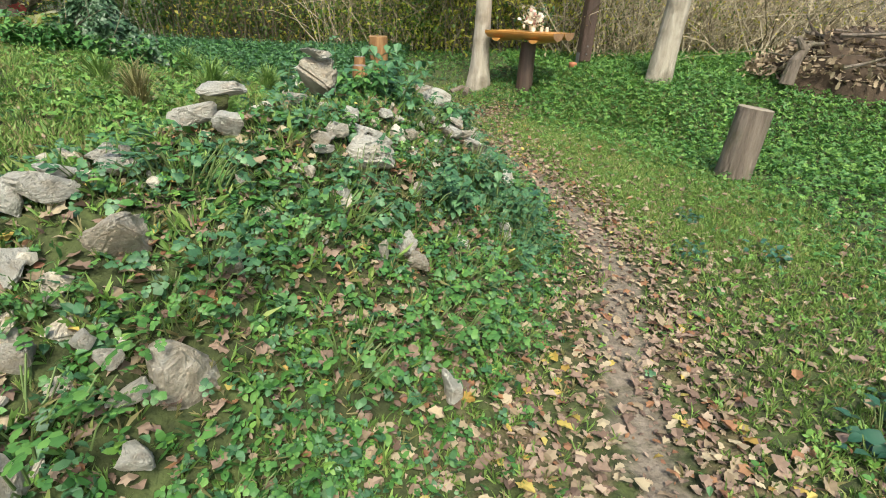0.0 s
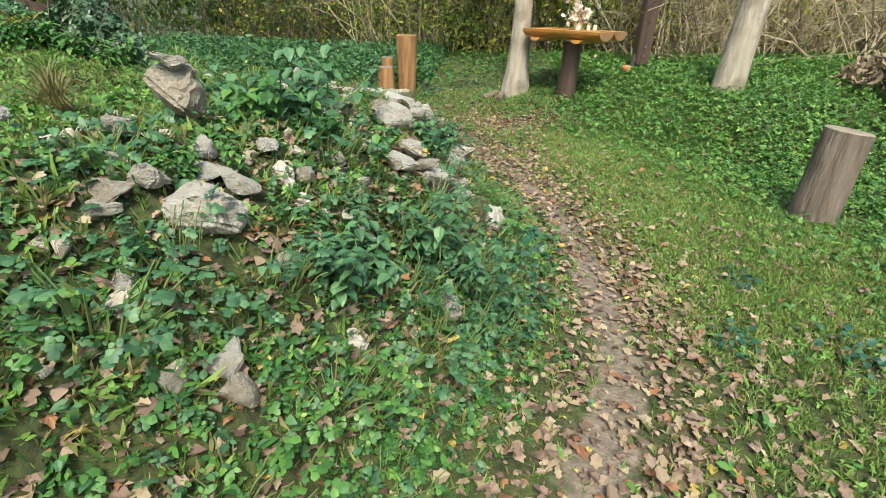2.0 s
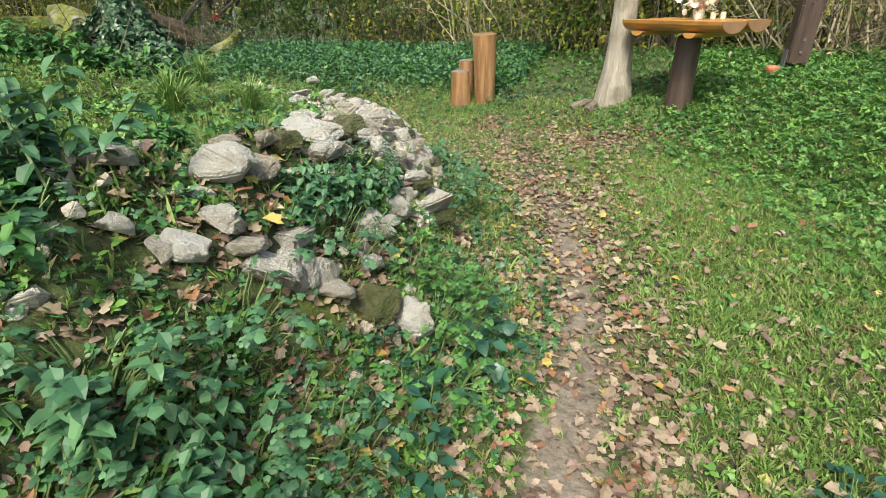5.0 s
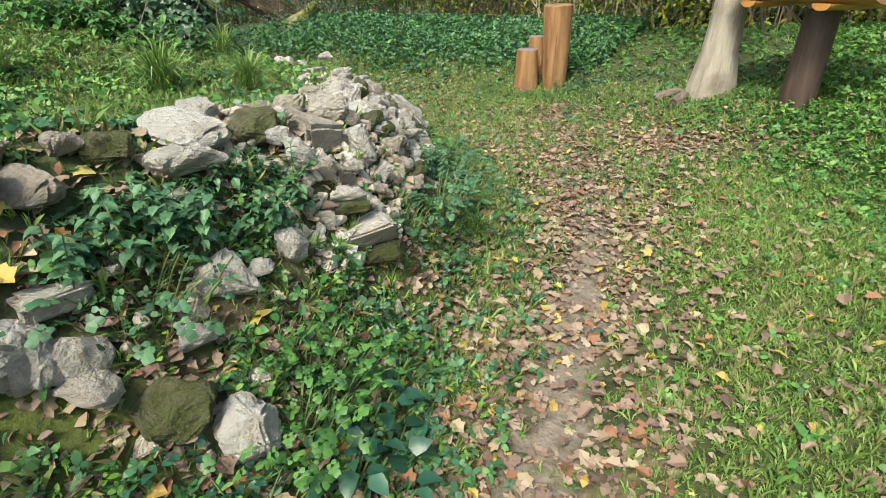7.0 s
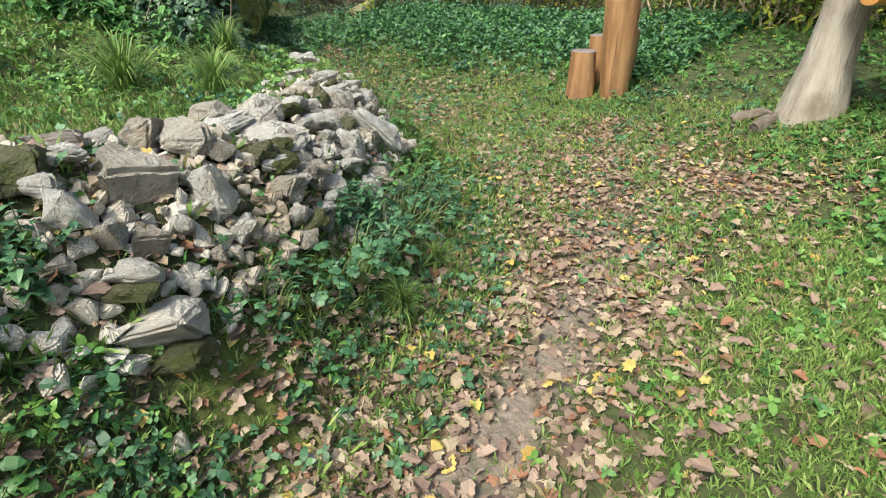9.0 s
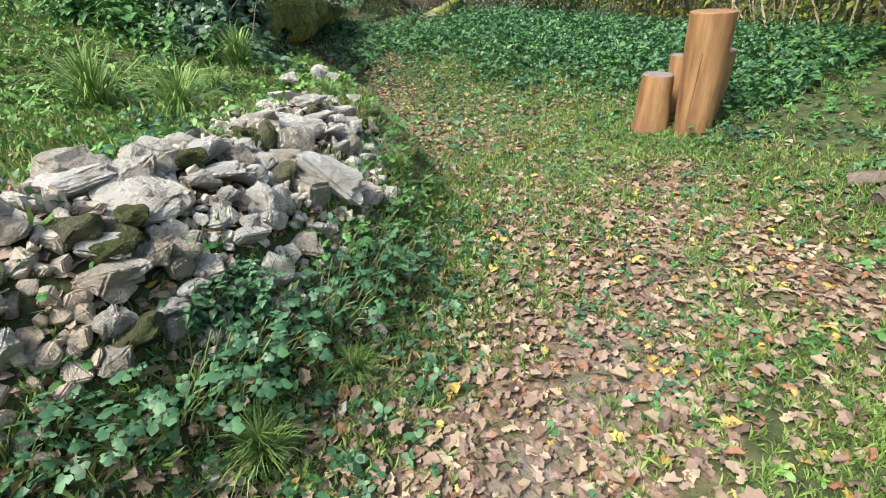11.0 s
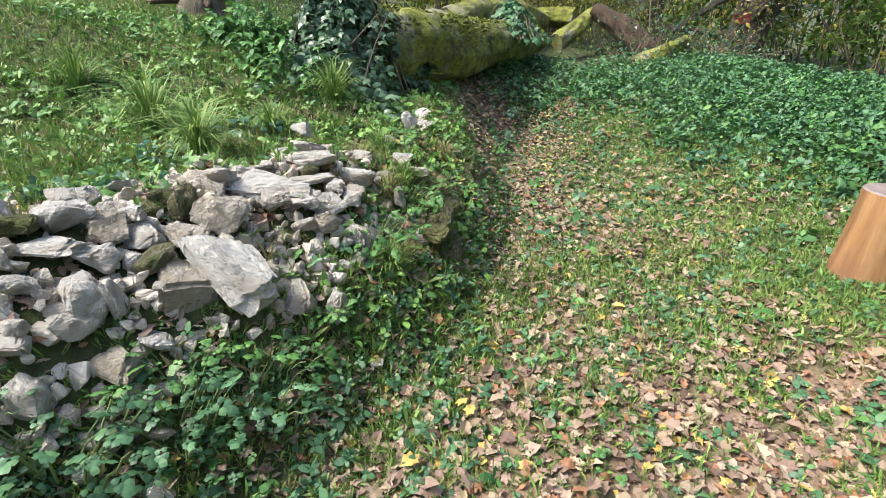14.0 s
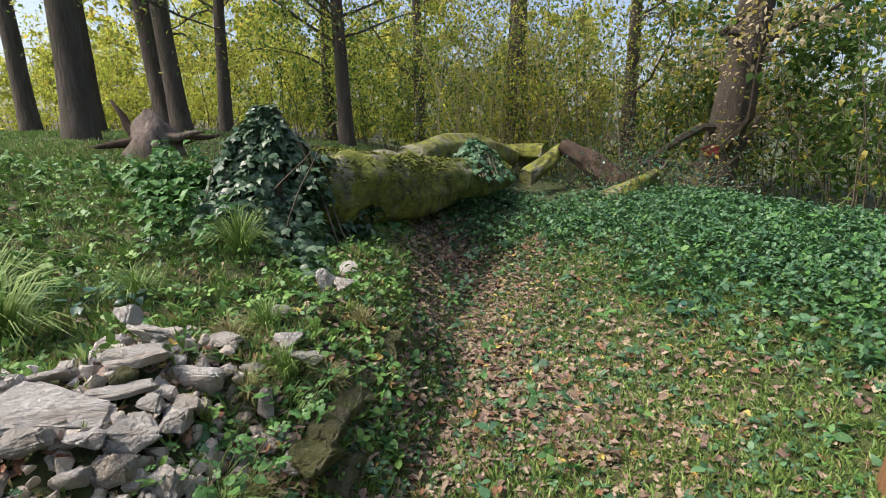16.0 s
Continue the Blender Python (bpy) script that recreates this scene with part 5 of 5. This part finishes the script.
# ---- plants ----
def plant_meshes(kind, seed):
    """Leaves and stems of one clump, about 1 wide: 'pinnate', 'nettle', 'broad' or 'tussock'."""
    r = np.random.default_rng(seed)
    lv, st = Soup(), Soup()
    if kind == "pinnate":
        for k in range(56):
            a, rad = r.uniform(0, 2 * np.pi), r.uniform(.02, .42)
            base = np.array((math.cos(a) * rad, math.sin(a) * rad, 0))
            h = r.uniform(.12, .5) * (1.1 - rad)
            tip = base + (math.cos(a) * .14, math.sin(a) * .14, h)
            tip = tip * (1, 1, .75)
            st.tube([base, (base + tip) / 2 + (0, 0, .03), tip], [.008, .006, .005], 4, cap=False)
            lv.repeat(*PINNATE, turns(1, yaw=a - np.pi / 2 + r.normal(0, .4), tilt=r.normal(-.1, .35), roll=r.normal(0, .3), size=r.uniform(.11, .21), r=r), [tip])
    elif kind == "nettle":
        for k in range(16):
            x, y = r.normal(0, .26, 2)
            h = r.uniform(.2, .6)
            lean = r.normal(0, .12, 2)
            st.tube([(x, y, 0), (x + lean[0] * .5, y + lean[1] * .5, h * .5), (x + lean[0], y + lean[1], h)], [.009, .008, .005], 4, cap=False)
            for j, u in enumerate(np.arange(.2, 1.02, .13)):
                p = np.array((x + lean[0] * u, y + lean[1] * u, h * u))
                for side in (0, np.pi):
                    lv.repeat(*OVATE, turns(1, yaw=j * 1.57 + side + r.normal(0, .3), tilt=r.normal(-.25, .25), size=(.15 - .06 * abs(u - .6)) * r.uniform(.8, 1.2), r=r), [p])
    elif kind == "broad":
        for k in range(52):
            a, rad = r.uniform(0, 2 * np.pi), r.uniform(.0, .42)
            base = np.array((math.cos(a) * rad, math.sin(a) * rad, 0))
            tip = base + (math.cos(a) * .08, math.sin(a) * .08, r.uniform(.06, .34) * (1.1 - rad))
            st.tube([base, tip], [.008, .006], 4, cap=False)
            lv.repeat(*OVATE, turns(1, yaw=a - np.pi / 2 + r.normal(0, .5), tilt=r.normal(-.15, .35), roll=r.normal(0, .35), size=r.uniform(.1, .19), r=r) * np.array((1.1, 1, 1)), [tip])
    else:
        n = 260
        a = r.uniform(0, 2 * np.pi, n)
        b = np.column_stack([np.cos(a) * .12 * r.uniform(0, 1, n), np.sin(a) * .12 * r.uniform(0, 1, n), np.zeros(n)])
        blade = (np.array([(-.011, 0, 0), (.011, 0, 0), (-.011, .2, .4), (.011, .2, .4), (-.008, .5, .6), (.008, .5, .6), (0, .85, .5)]), [(0, 1, 2), (1, 3, 2), (2, 3, 4), (3, 5, 4), (4, 5, 6)])
        lv.repeat(*blade, turns(n, yaw=a - np.pi / 2, tilt=r.uniform(-.1, .7, n), size=r.uniform(.35, .95, n), r=r), b)
    return lv, st


def plant(kind, mats, label, seed):
    lv, st = plant_meshes(kind, seed)
    root = tagged(new({"pinnate": "wild_herb", "nettle": "dead_nettle", "broad": "broad_leaved_plant", "tussock": "grass_tussock"}[kind]), label, "plant", "plants on the rubble wall and bank")
    tagged(part("foliage", lv.mesh("foliage", mats, kind == "broad"), root), kind="stuff")
    if st.n:
        tagged(part("stalk_growth", st.mesh("stalk_growth", [STEM]), root), kind="stuff")
    return root


PLANTS = {}
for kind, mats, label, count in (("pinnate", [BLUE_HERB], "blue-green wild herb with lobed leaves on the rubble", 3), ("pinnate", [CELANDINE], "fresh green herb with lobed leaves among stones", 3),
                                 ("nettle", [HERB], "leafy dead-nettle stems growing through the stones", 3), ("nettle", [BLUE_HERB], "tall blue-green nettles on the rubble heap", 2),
                                 ("broad", [DARK_HERB], "dark glossy broad-leaved plant beside the trail", 3), ("tussock", [GRASS], "arching tussock of long green grass", 2), ("tussock", [DRY_GRASS, ], "yellowing grass tuft on the wall", 1)):
    PLANTS.setdefault((kind, mats[0].name), []).extend(plant(kind, mats, label, 70 + 7 * i + len(label)) for i in range(count))
used_plants = set()


def grow(kind, mat_, x, y, size, lift=-.02):
    pool = PLANTS[(kind, mat_.name)]
    if kind != "tussock" and on_stone(np.array([x]), np.array([y]))[0]:
        size *= .6
    ob = pool[rng.integers(len(pool))]
    z = float(height(np.array([x]), np.array([y]))[0]) + lift
    m = pose(x, y, z, rng.normal(0, 6), rng.normal(0, 6), rng.uniform(0, 360)) @ Matrix.Scale(size, 4)
    if ob.name in used_plants:
        copy = copy_thing(ob, m)
        copy.matrix_basis = m
    else:
        used_plants.add(ob.name)
        ob.matrix_basis = m


for x, y, s in [(.46, 4.14, .4), (.57, 4.28, .38), (-2.07, 6.1, .35), (-.98, 10.18, .32), (1.95, 1.55, .55), (2.3, 1.8, .5), (2.15, 1.3, .5), (.72, 4.55, .55), (.6, 4.75, .45), (.62, 4.02, .45), (.78, 3.9, .4), (1.9, 3.6, .3), (2.2, 4.4, .3), (2.5, 3.6, .35), (-1.5, 6.2, .4), (-2.6, 6.5, .4), (-4.0, 10.9, .5), (-3.6, 10.2, .45)]:
    grow("broad", DARK_HERB, x, y, s)
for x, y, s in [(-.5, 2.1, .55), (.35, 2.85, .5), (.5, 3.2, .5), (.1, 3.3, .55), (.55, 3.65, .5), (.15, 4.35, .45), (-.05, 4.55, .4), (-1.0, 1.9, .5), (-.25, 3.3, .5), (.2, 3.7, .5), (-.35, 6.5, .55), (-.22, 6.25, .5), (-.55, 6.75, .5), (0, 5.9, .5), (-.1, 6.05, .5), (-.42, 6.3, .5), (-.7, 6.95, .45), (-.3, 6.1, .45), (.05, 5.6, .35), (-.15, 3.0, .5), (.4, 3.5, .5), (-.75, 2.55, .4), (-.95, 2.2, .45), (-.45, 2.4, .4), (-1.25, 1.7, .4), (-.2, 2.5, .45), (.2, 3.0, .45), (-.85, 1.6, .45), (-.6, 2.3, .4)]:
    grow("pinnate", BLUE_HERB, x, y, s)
for x, y, s in [(.47, 4.76, .36), (.52, 4.62, .34), (.42, 4.66, .36), (.37, 4.58, .32), (-.68, 6.73, .4), (-.6, 6.6, .34), (-.35, 1.55, .5), (-.05, 1.95, .5), (.1, 2.35, .45), (.65, 4.25, .5), (.55, 4.5, .45), (-1.2, 1.25, .5), (-.9, 1.4, .4), (.3, 2.2, .4), (-1.1, 7.15, .4), (-.85, 7.0, .4), (-.65, 1.9, .4), (-1.6, 7.35, .4), (-2.0, 7.5, .4), (-1.05, .95, .5), (-.6, 1.0, .4), (-1.5, 9.86, .25), (-1.2, 9.92, .3), (-1.05, 10.05, .35), (-1.85, 9.85, .22), (3.1, 5.55, .25), (3.5, 5.55, .3)]:
    grow("pinnate", CELANDINE, x, y, s)
for x, y, s in [(-.3, 3.4, .45), (-.6, 3.3, .5), (-.75, 3.9, .5), (-.65, 4.2, .45), (-.7, 4.4, .5), (-.55, 2.75, .4), (-1.8, 3.2, .4), (-4.0, 6.2, .7), (-4.4, 6.1, .7), (-3.7, 6.45, .6), (-4.6, 5.7, .7), (-5.0, 5.9, .7)]:
    grow("nettle", HERB, x, y, s)
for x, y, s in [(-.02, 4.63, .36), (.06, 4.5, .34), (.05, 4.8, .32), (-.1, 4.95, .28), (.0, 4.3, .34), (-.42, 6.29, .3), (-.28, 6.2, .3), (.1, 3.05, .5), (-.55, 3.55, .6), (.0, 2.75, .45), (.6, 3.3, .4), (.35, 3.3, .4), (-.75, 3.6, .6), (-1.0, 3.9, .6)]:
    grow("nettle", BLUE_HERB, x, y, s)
for x, y, s in [(-2.65, 5.85, .6), (-2.2, 6.3, .45), (-3.4, 6.9, .45), (-2.45, 7.35, .28), (-2.1, 7.5, .25), (-1.5, 7.45, .25), (-3.3, 5.0, .45), (-2.7, 6.6, .3), (-2.0, 4.6, .35), (.1, 6.2, .25), (-.1, 6.6, .22)]:
    grow("tussock", GRASS, x, y, s)
for x, y, s in [(-2.3, 7.2, .25), (-1.6, 7.5, .2), (-2.2, 7.66, .2), (-2.8, 7.75, .2), (-1.95, 7.4, .22), (-2.5, 4.2, .5), (-1.2, 4.6, .4)]:
    grow("tussock", DRY_GRASS, x, y, s)

# ---- lawn, ground cover and fallen leaves ----
r_green = np.random.default_rng(77)


def lawn_rate(x, y):
    d = trail_distance(x, y)
    c, w = crest_place(x, y)
    wide = np.interp(w, np.arange(len(CREST_LINE)), CREST_LINE[:, 3])
    face = ((c > -.2) & (c < wide * .85)) * (w < 50)
    v = (1 - .97 * np.exp(-(d / .44) ** 2) * (.55 + .45 * smooth(9.0, 7.6, y)) * (y < 9.8)) * (1 - .6 * np.clip(litter(x, y), 0, 1)) * np.where(face, .5, 1) * (1 - .85 * rubble_rate(x, y)) * clear(x, y)
    return np.clip(v * (.85 + .3 * lumps(x, y, .6, 6)), 0, 1) * smooth(13.5, 11, y)


def herb_rate(x, y):
    d = trail_distance(x, y)
    c, w = crest_place(x, y)
    wide = np.interp(w, np.arange(len(CREST_LINE)), CREST_LINE[:, 3])
    heap = smooth(-.9, -.3, c) * smooth(1.15, .9, c / wide) * (w < 63)
    right = smooth(1.1, 2.9, d) * (c > wide) * smooth(-.6, 1.0, x) + smooth(7.9, 9.2, y - .25 * np.abs(x - 2)) * (x > .4) + smooth(10.2, 11, y) * (x > -7)
    far = smooth(9.75, 10.5, y - .25 * (x + 4)) * (x < -1.8) * (c > 0) * (.62 + .5 * lumps(x, y, .7, 12))
    back = (c < -.3) * np.clip(.4 + .6 * lumps(x, y, .9, 8), 0, 1) * (.1 + .85 * smooth(-6.5, -4.6, x))
    v = np.maximum.reduce([(.5 + .3 * smooth(44, 50, w)) * heap * np.clip(.7 + .7 * lumps(x, y, .35, 51), 0, 1), np.clip(right, 0, 1), far, back, .03 + 0 * x])
    return np.clip(v, 0, 1) * (1 - .9 * np.exp(-(d / .42) ** 2) * (.5 + .5 * smooth(9.0, 7.6, y)) * (y < 9.8)) * (1 - .6 * rubble_rate(x, y)) * (1 - .93 * on_stone(x, y)) * clear(x, y) * smooth(14, 12.5, y)


def bank_rate(x, y):
    """Fresh herbs on the rise beyond the lawn, thinning out towards the trail."""
    return herb_rate(x, y) * smooth(4.2, 7.2, y + .8 * lumps(x, y, .7, 17) + .5 * (x - 3))


def heap_rate(x, y):
    """Small herbs creeping over the overgrown part of the wall."""
    c, w = crest_place(x, y)
    return smooth(-.6, -.2, c) * smooth(1.5, 1.1, c) * (1 - .95 * on_stone(x, y)) * (1 - .85 * rubble_rate(x, y)) * np.clip(.62 + .9 * lumps(x, y, .22, 21), 0, 1) * clear(x, y)


def lay(name, label, layers, mats):
    s = Soup()
    for n, box, rate, template, lo, hi, k, tilt, lift in layers:
        x, y = scatter(n, box, rate, r_green)
        c = len(x)
        s.repeat(*template, turns(c, tilt=r_green.normal(0, tilt, c), roll=r_green.normal(0, tilt, c), size=r_green.uniform(lo, hi, c), r=r_green), on_ground(x, y, lift * r_green.uniform(0, 2.2, c)), k)
    return tagged(new(name, s.mesh(name, mats)), label, "grass" if name == "grass" else "ground cover", kind="stuff")


NEAR, WIDE, FAR_BANK, MEADOW = (-2.5, .6, 3.6, 10.2), (-7, -2, 8.5, 13), (-8, 8.3, -1, 13.5), (-16, -6, -2.5, 8)
SIDE, HEAP = (-5.5, 7.6, -1.2, 10.8), (-2.5, .6, 1.2, 7.8)
lay("grass", "short green lawn grass along the trail", [
    (56000, NEAR, lawn_rate, TUFT, .035, .075, 0, .35, -.004), (19000, WIDE, lawn_rate, TUFT, .045, .1, 0, .35, -.008), (20000, MEADOW, lawn_rate, TUFT, .06, .12, 0, .4, -.01),
    (22000, (-8, 2.5, -1.2, 8), lawn_rate, TUFT, .03, .085, 0, .5, -.005), (11000, (-8, 2.5, -1.2, 8), lawn_rate, TUFT, .03, .09, 1, .6, -.005), (24000, (.9, 3.5, 3.2, 9), lawn_rate, TUFT, .03, .06, 0, .4, -.003),
    (14000, SIDE, lawn_rate, TUFT, .035, .075, 0, .4, -.004), (9000, (-2.6, 7.2, .8, 9.9), lambda x, y: np.clip(.2 + .7 * lumps(x, y, .35, 41), 0, 1) * clear(x, y), TUFT, .04, .085, 0, .45, 0), (9000, NEAR, lawn_rate, TUFT, .045, .09, 1, .5, -.004),
    (9000, HEAP, lambda x, y: .6 * smooth(1.3, .9, crest_place(x, y)[0]) * (1 - on_stone(x, y)) * clear(x, y), TUFT, .05, .13, 0, .5, -.01),
    (16000, (-1.6, 4.6, 1.0, 7.9), lambda x, y: .8 * smooth(.35, .55, crest_place(x, y)[0]) * smooth(1.4, 1.1, crest_place(x, y)[0]) * clear(x, y), TUFT, .03, .075, 0, .5, -.006),
    (9000, HEAP, lambda x, y: .6 * smooth(1.3, .9, crest_place(x, y)[0]) * (1 - on_stone(x, y)) * clear(x, y), TUFT, .04, .11, 1, .8, -.01)], [GRASS, DRY_GRASS])
lay("ground_cover", "dense low herbs with small rounded and pointed leaves", [
    (30000, NEAR, herb_rate, SPRIG, .02, .05, 0, .45, .012), (34000, WIDE, herb_rate, SPRIG, .03, .065, 0, .45, .008), (8000, WIDE, herb_rate, CLOVER, .03, .06, 1, .3, .01),
    (9000, FAR_BANK, herb_rate, SPRIG, .03, .085, 0, .5, .06), (9000, FAR_BANK, herb_rate, SPRIG, .03, .085, 2, .5, .06), (20000, FAR_BANK, herb_rate, OVATE, .03, .065, 2, .6, .1), (4000, FAR_BANK, herb_rate, OVATE, .03, .065, 0, .6, .09), (8000, MEADOW, herb_rate, SPRIG, .05, .11, 0, .3, 0), (12000, (-7, 1.5, -1, 8), herb_rate, SPRIG, .025, .06, 1, .5, .03), (6000, (-7, 1.5, -1, 8), herb_rate, OVATE, .025, .055, 1, .6, .05), (3000, (-7, 1.5, -1, 8), herb_rate, PINNATE, .06, .11, 3, .5, .04),
    (17000, (1.2, 3.5, 8, 12.2), bank_rate, SPRIG, .022, .055, 1, .5, .05), (20000, (1.2, 3.5, 8, 12.2), bank_rate, SPRIG, .022, .06, 3, .5, .045), (7000, (1.2, 3.5, 8, 12.2), bank_rate, OVATE, .03, .05, 3, .6, .06), (9000, (.9, 1.5, 5, 9), lambda x, y: (.3 + .35 * lumps(x, y, .45, 31)) * clear(x, y) * (1 - np.exp(-(trail_distance(x, y) / .45) ** 2)), SPRIG, .02, .045, 1, .4, .01),
    (9000, (-6, 7.5, .8, 10.6), lambda x, y: np.clip(.35 + .6 * lumps(x, y, .4, 33), 0, 1) * clear(x, y), SPRIG, .02, .05, 2, .4, .01), (5000, (-6, 7.5, .8, 10.6), lambda x, y: np.clip(.3 + .6 * lumps(x, y, .5, 35), 0, 1) * clear(x, y), CLOVER, .02, .05, 0, .3, .008),
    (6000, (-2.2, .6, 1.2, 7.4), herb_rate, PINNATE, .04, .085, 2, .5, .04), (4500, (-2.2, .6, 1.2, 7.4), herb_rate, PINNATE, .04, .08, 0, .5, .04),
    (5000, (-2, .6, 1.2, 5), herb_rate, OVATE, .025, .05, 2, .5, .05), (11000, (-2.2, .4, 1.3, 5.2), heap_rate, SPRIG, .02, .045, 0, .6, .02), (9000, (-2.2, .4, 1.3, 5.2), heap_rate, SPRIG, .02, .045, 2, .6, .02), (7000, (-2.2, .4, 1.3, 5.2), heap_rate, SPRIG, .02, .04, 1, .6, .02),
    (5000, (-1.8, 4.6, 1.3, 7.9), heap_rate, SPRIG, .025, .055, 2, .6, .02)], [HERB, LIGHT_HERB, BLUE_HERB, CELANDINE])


def leaf_template(v, f, curl, fold):
    v = np.array(v)
    return np.column_stack([v[:, 0], v[:, 1] - .4, v[:, 2] * curl + fold * np.abs(v[:, 0]) + .1 * np.sin(v[:, 1] * 5)]), f


LEAF_SHAPES = [leaf_template(*MAPLE, .5, .1), leaf_template(*MAPLE, -.7, -.1), leaf_template(*OAK, .8, .25), leaf_template(*OAK, -.8, -.2), leaf_template(*MAPLE, 1.6, .55)]
LEAF_MATS = [LEAF_BROWN, LEAF_TAN, LEAF_YELLOW, LEAF_RUST]


def leaf_fall():
    r = np.random.default_rng(99)
    s = Soup()
    for n, box in ((26000, (-2.5, .3, 3.4, 9.8)), (17000, (-7, .2, 5, 11)), (16000, (-6.4, 7.4, -2.2, 10.6))):
        for k, share in enumerate((.5, .37, .045, .085)):
            for shape in LEAF_SHAPES:
                x, y = scatter(int(n * share / len(LEAF_SHAPES) * 1.6), box, lambda a, b: np.clip(litter(a, b) + .03, 0, 1), r)
                c = len(x)
                s.repeat(*shape, turns(c, tilt=r.normal(0, .26, c), roll=r.normal(0, .26, c), size=r.uniform(.03, .082, c), r=r), on_ground(x, y, r.uniform(.004, .026, c)), k)
    for k, n in ((0, 26000), (3, 5000)):
        x, y = scatter(n, (-2.5, .3, 2.6, 9.8), lambda a, b: np.clip(litter(a, b) * 1.3, 0, 1), r)
        c = len(x)
        s.repeat(*SMALL, turns(c, tilt=r.normal(0, .6, c), roll=r.normal(0, .6, c), size=r.uniform(.012, .045, c), r=r), on_ground(x, y, r.uniform(.002, .015, c)), k)
    tagged(part("fallen_leaves", s.mesh("fallen_leaves", LEAF_MATS), ground, "brown, tan and yellow fallen maple and oak leaves"), kind="stuff")
    meshes = []
    for i, shape in enumerate(LEAF_SHAPES):
        for m in LEAF_MATS:
            one = Soup()
            one.add(*shape)
            meshes.append(one.mesh("leaf", [m]))
    x, y = scatter(4000, (-.9, 1.2, 2.4, 8.8), lambda a, b: np.clip(litter(a, b), 0, 1), r)
    for px, py in list(zip(x, y))[:300]:
        k = r.choice(4, p=(.4, .38, .12, .1))
        z = float(height(np.array([px]), np.array([py]))[0]) + .045
        part("leaf", meshes[r.integers(5) * 4 + k], ground, at=pose(px, py, z, r.normal(0, 12), r.normal(0, 12), r.uniform(0, 360)) @ Matrix.Scale(r.uniform(.06, .095), 4))


leaf_fall()
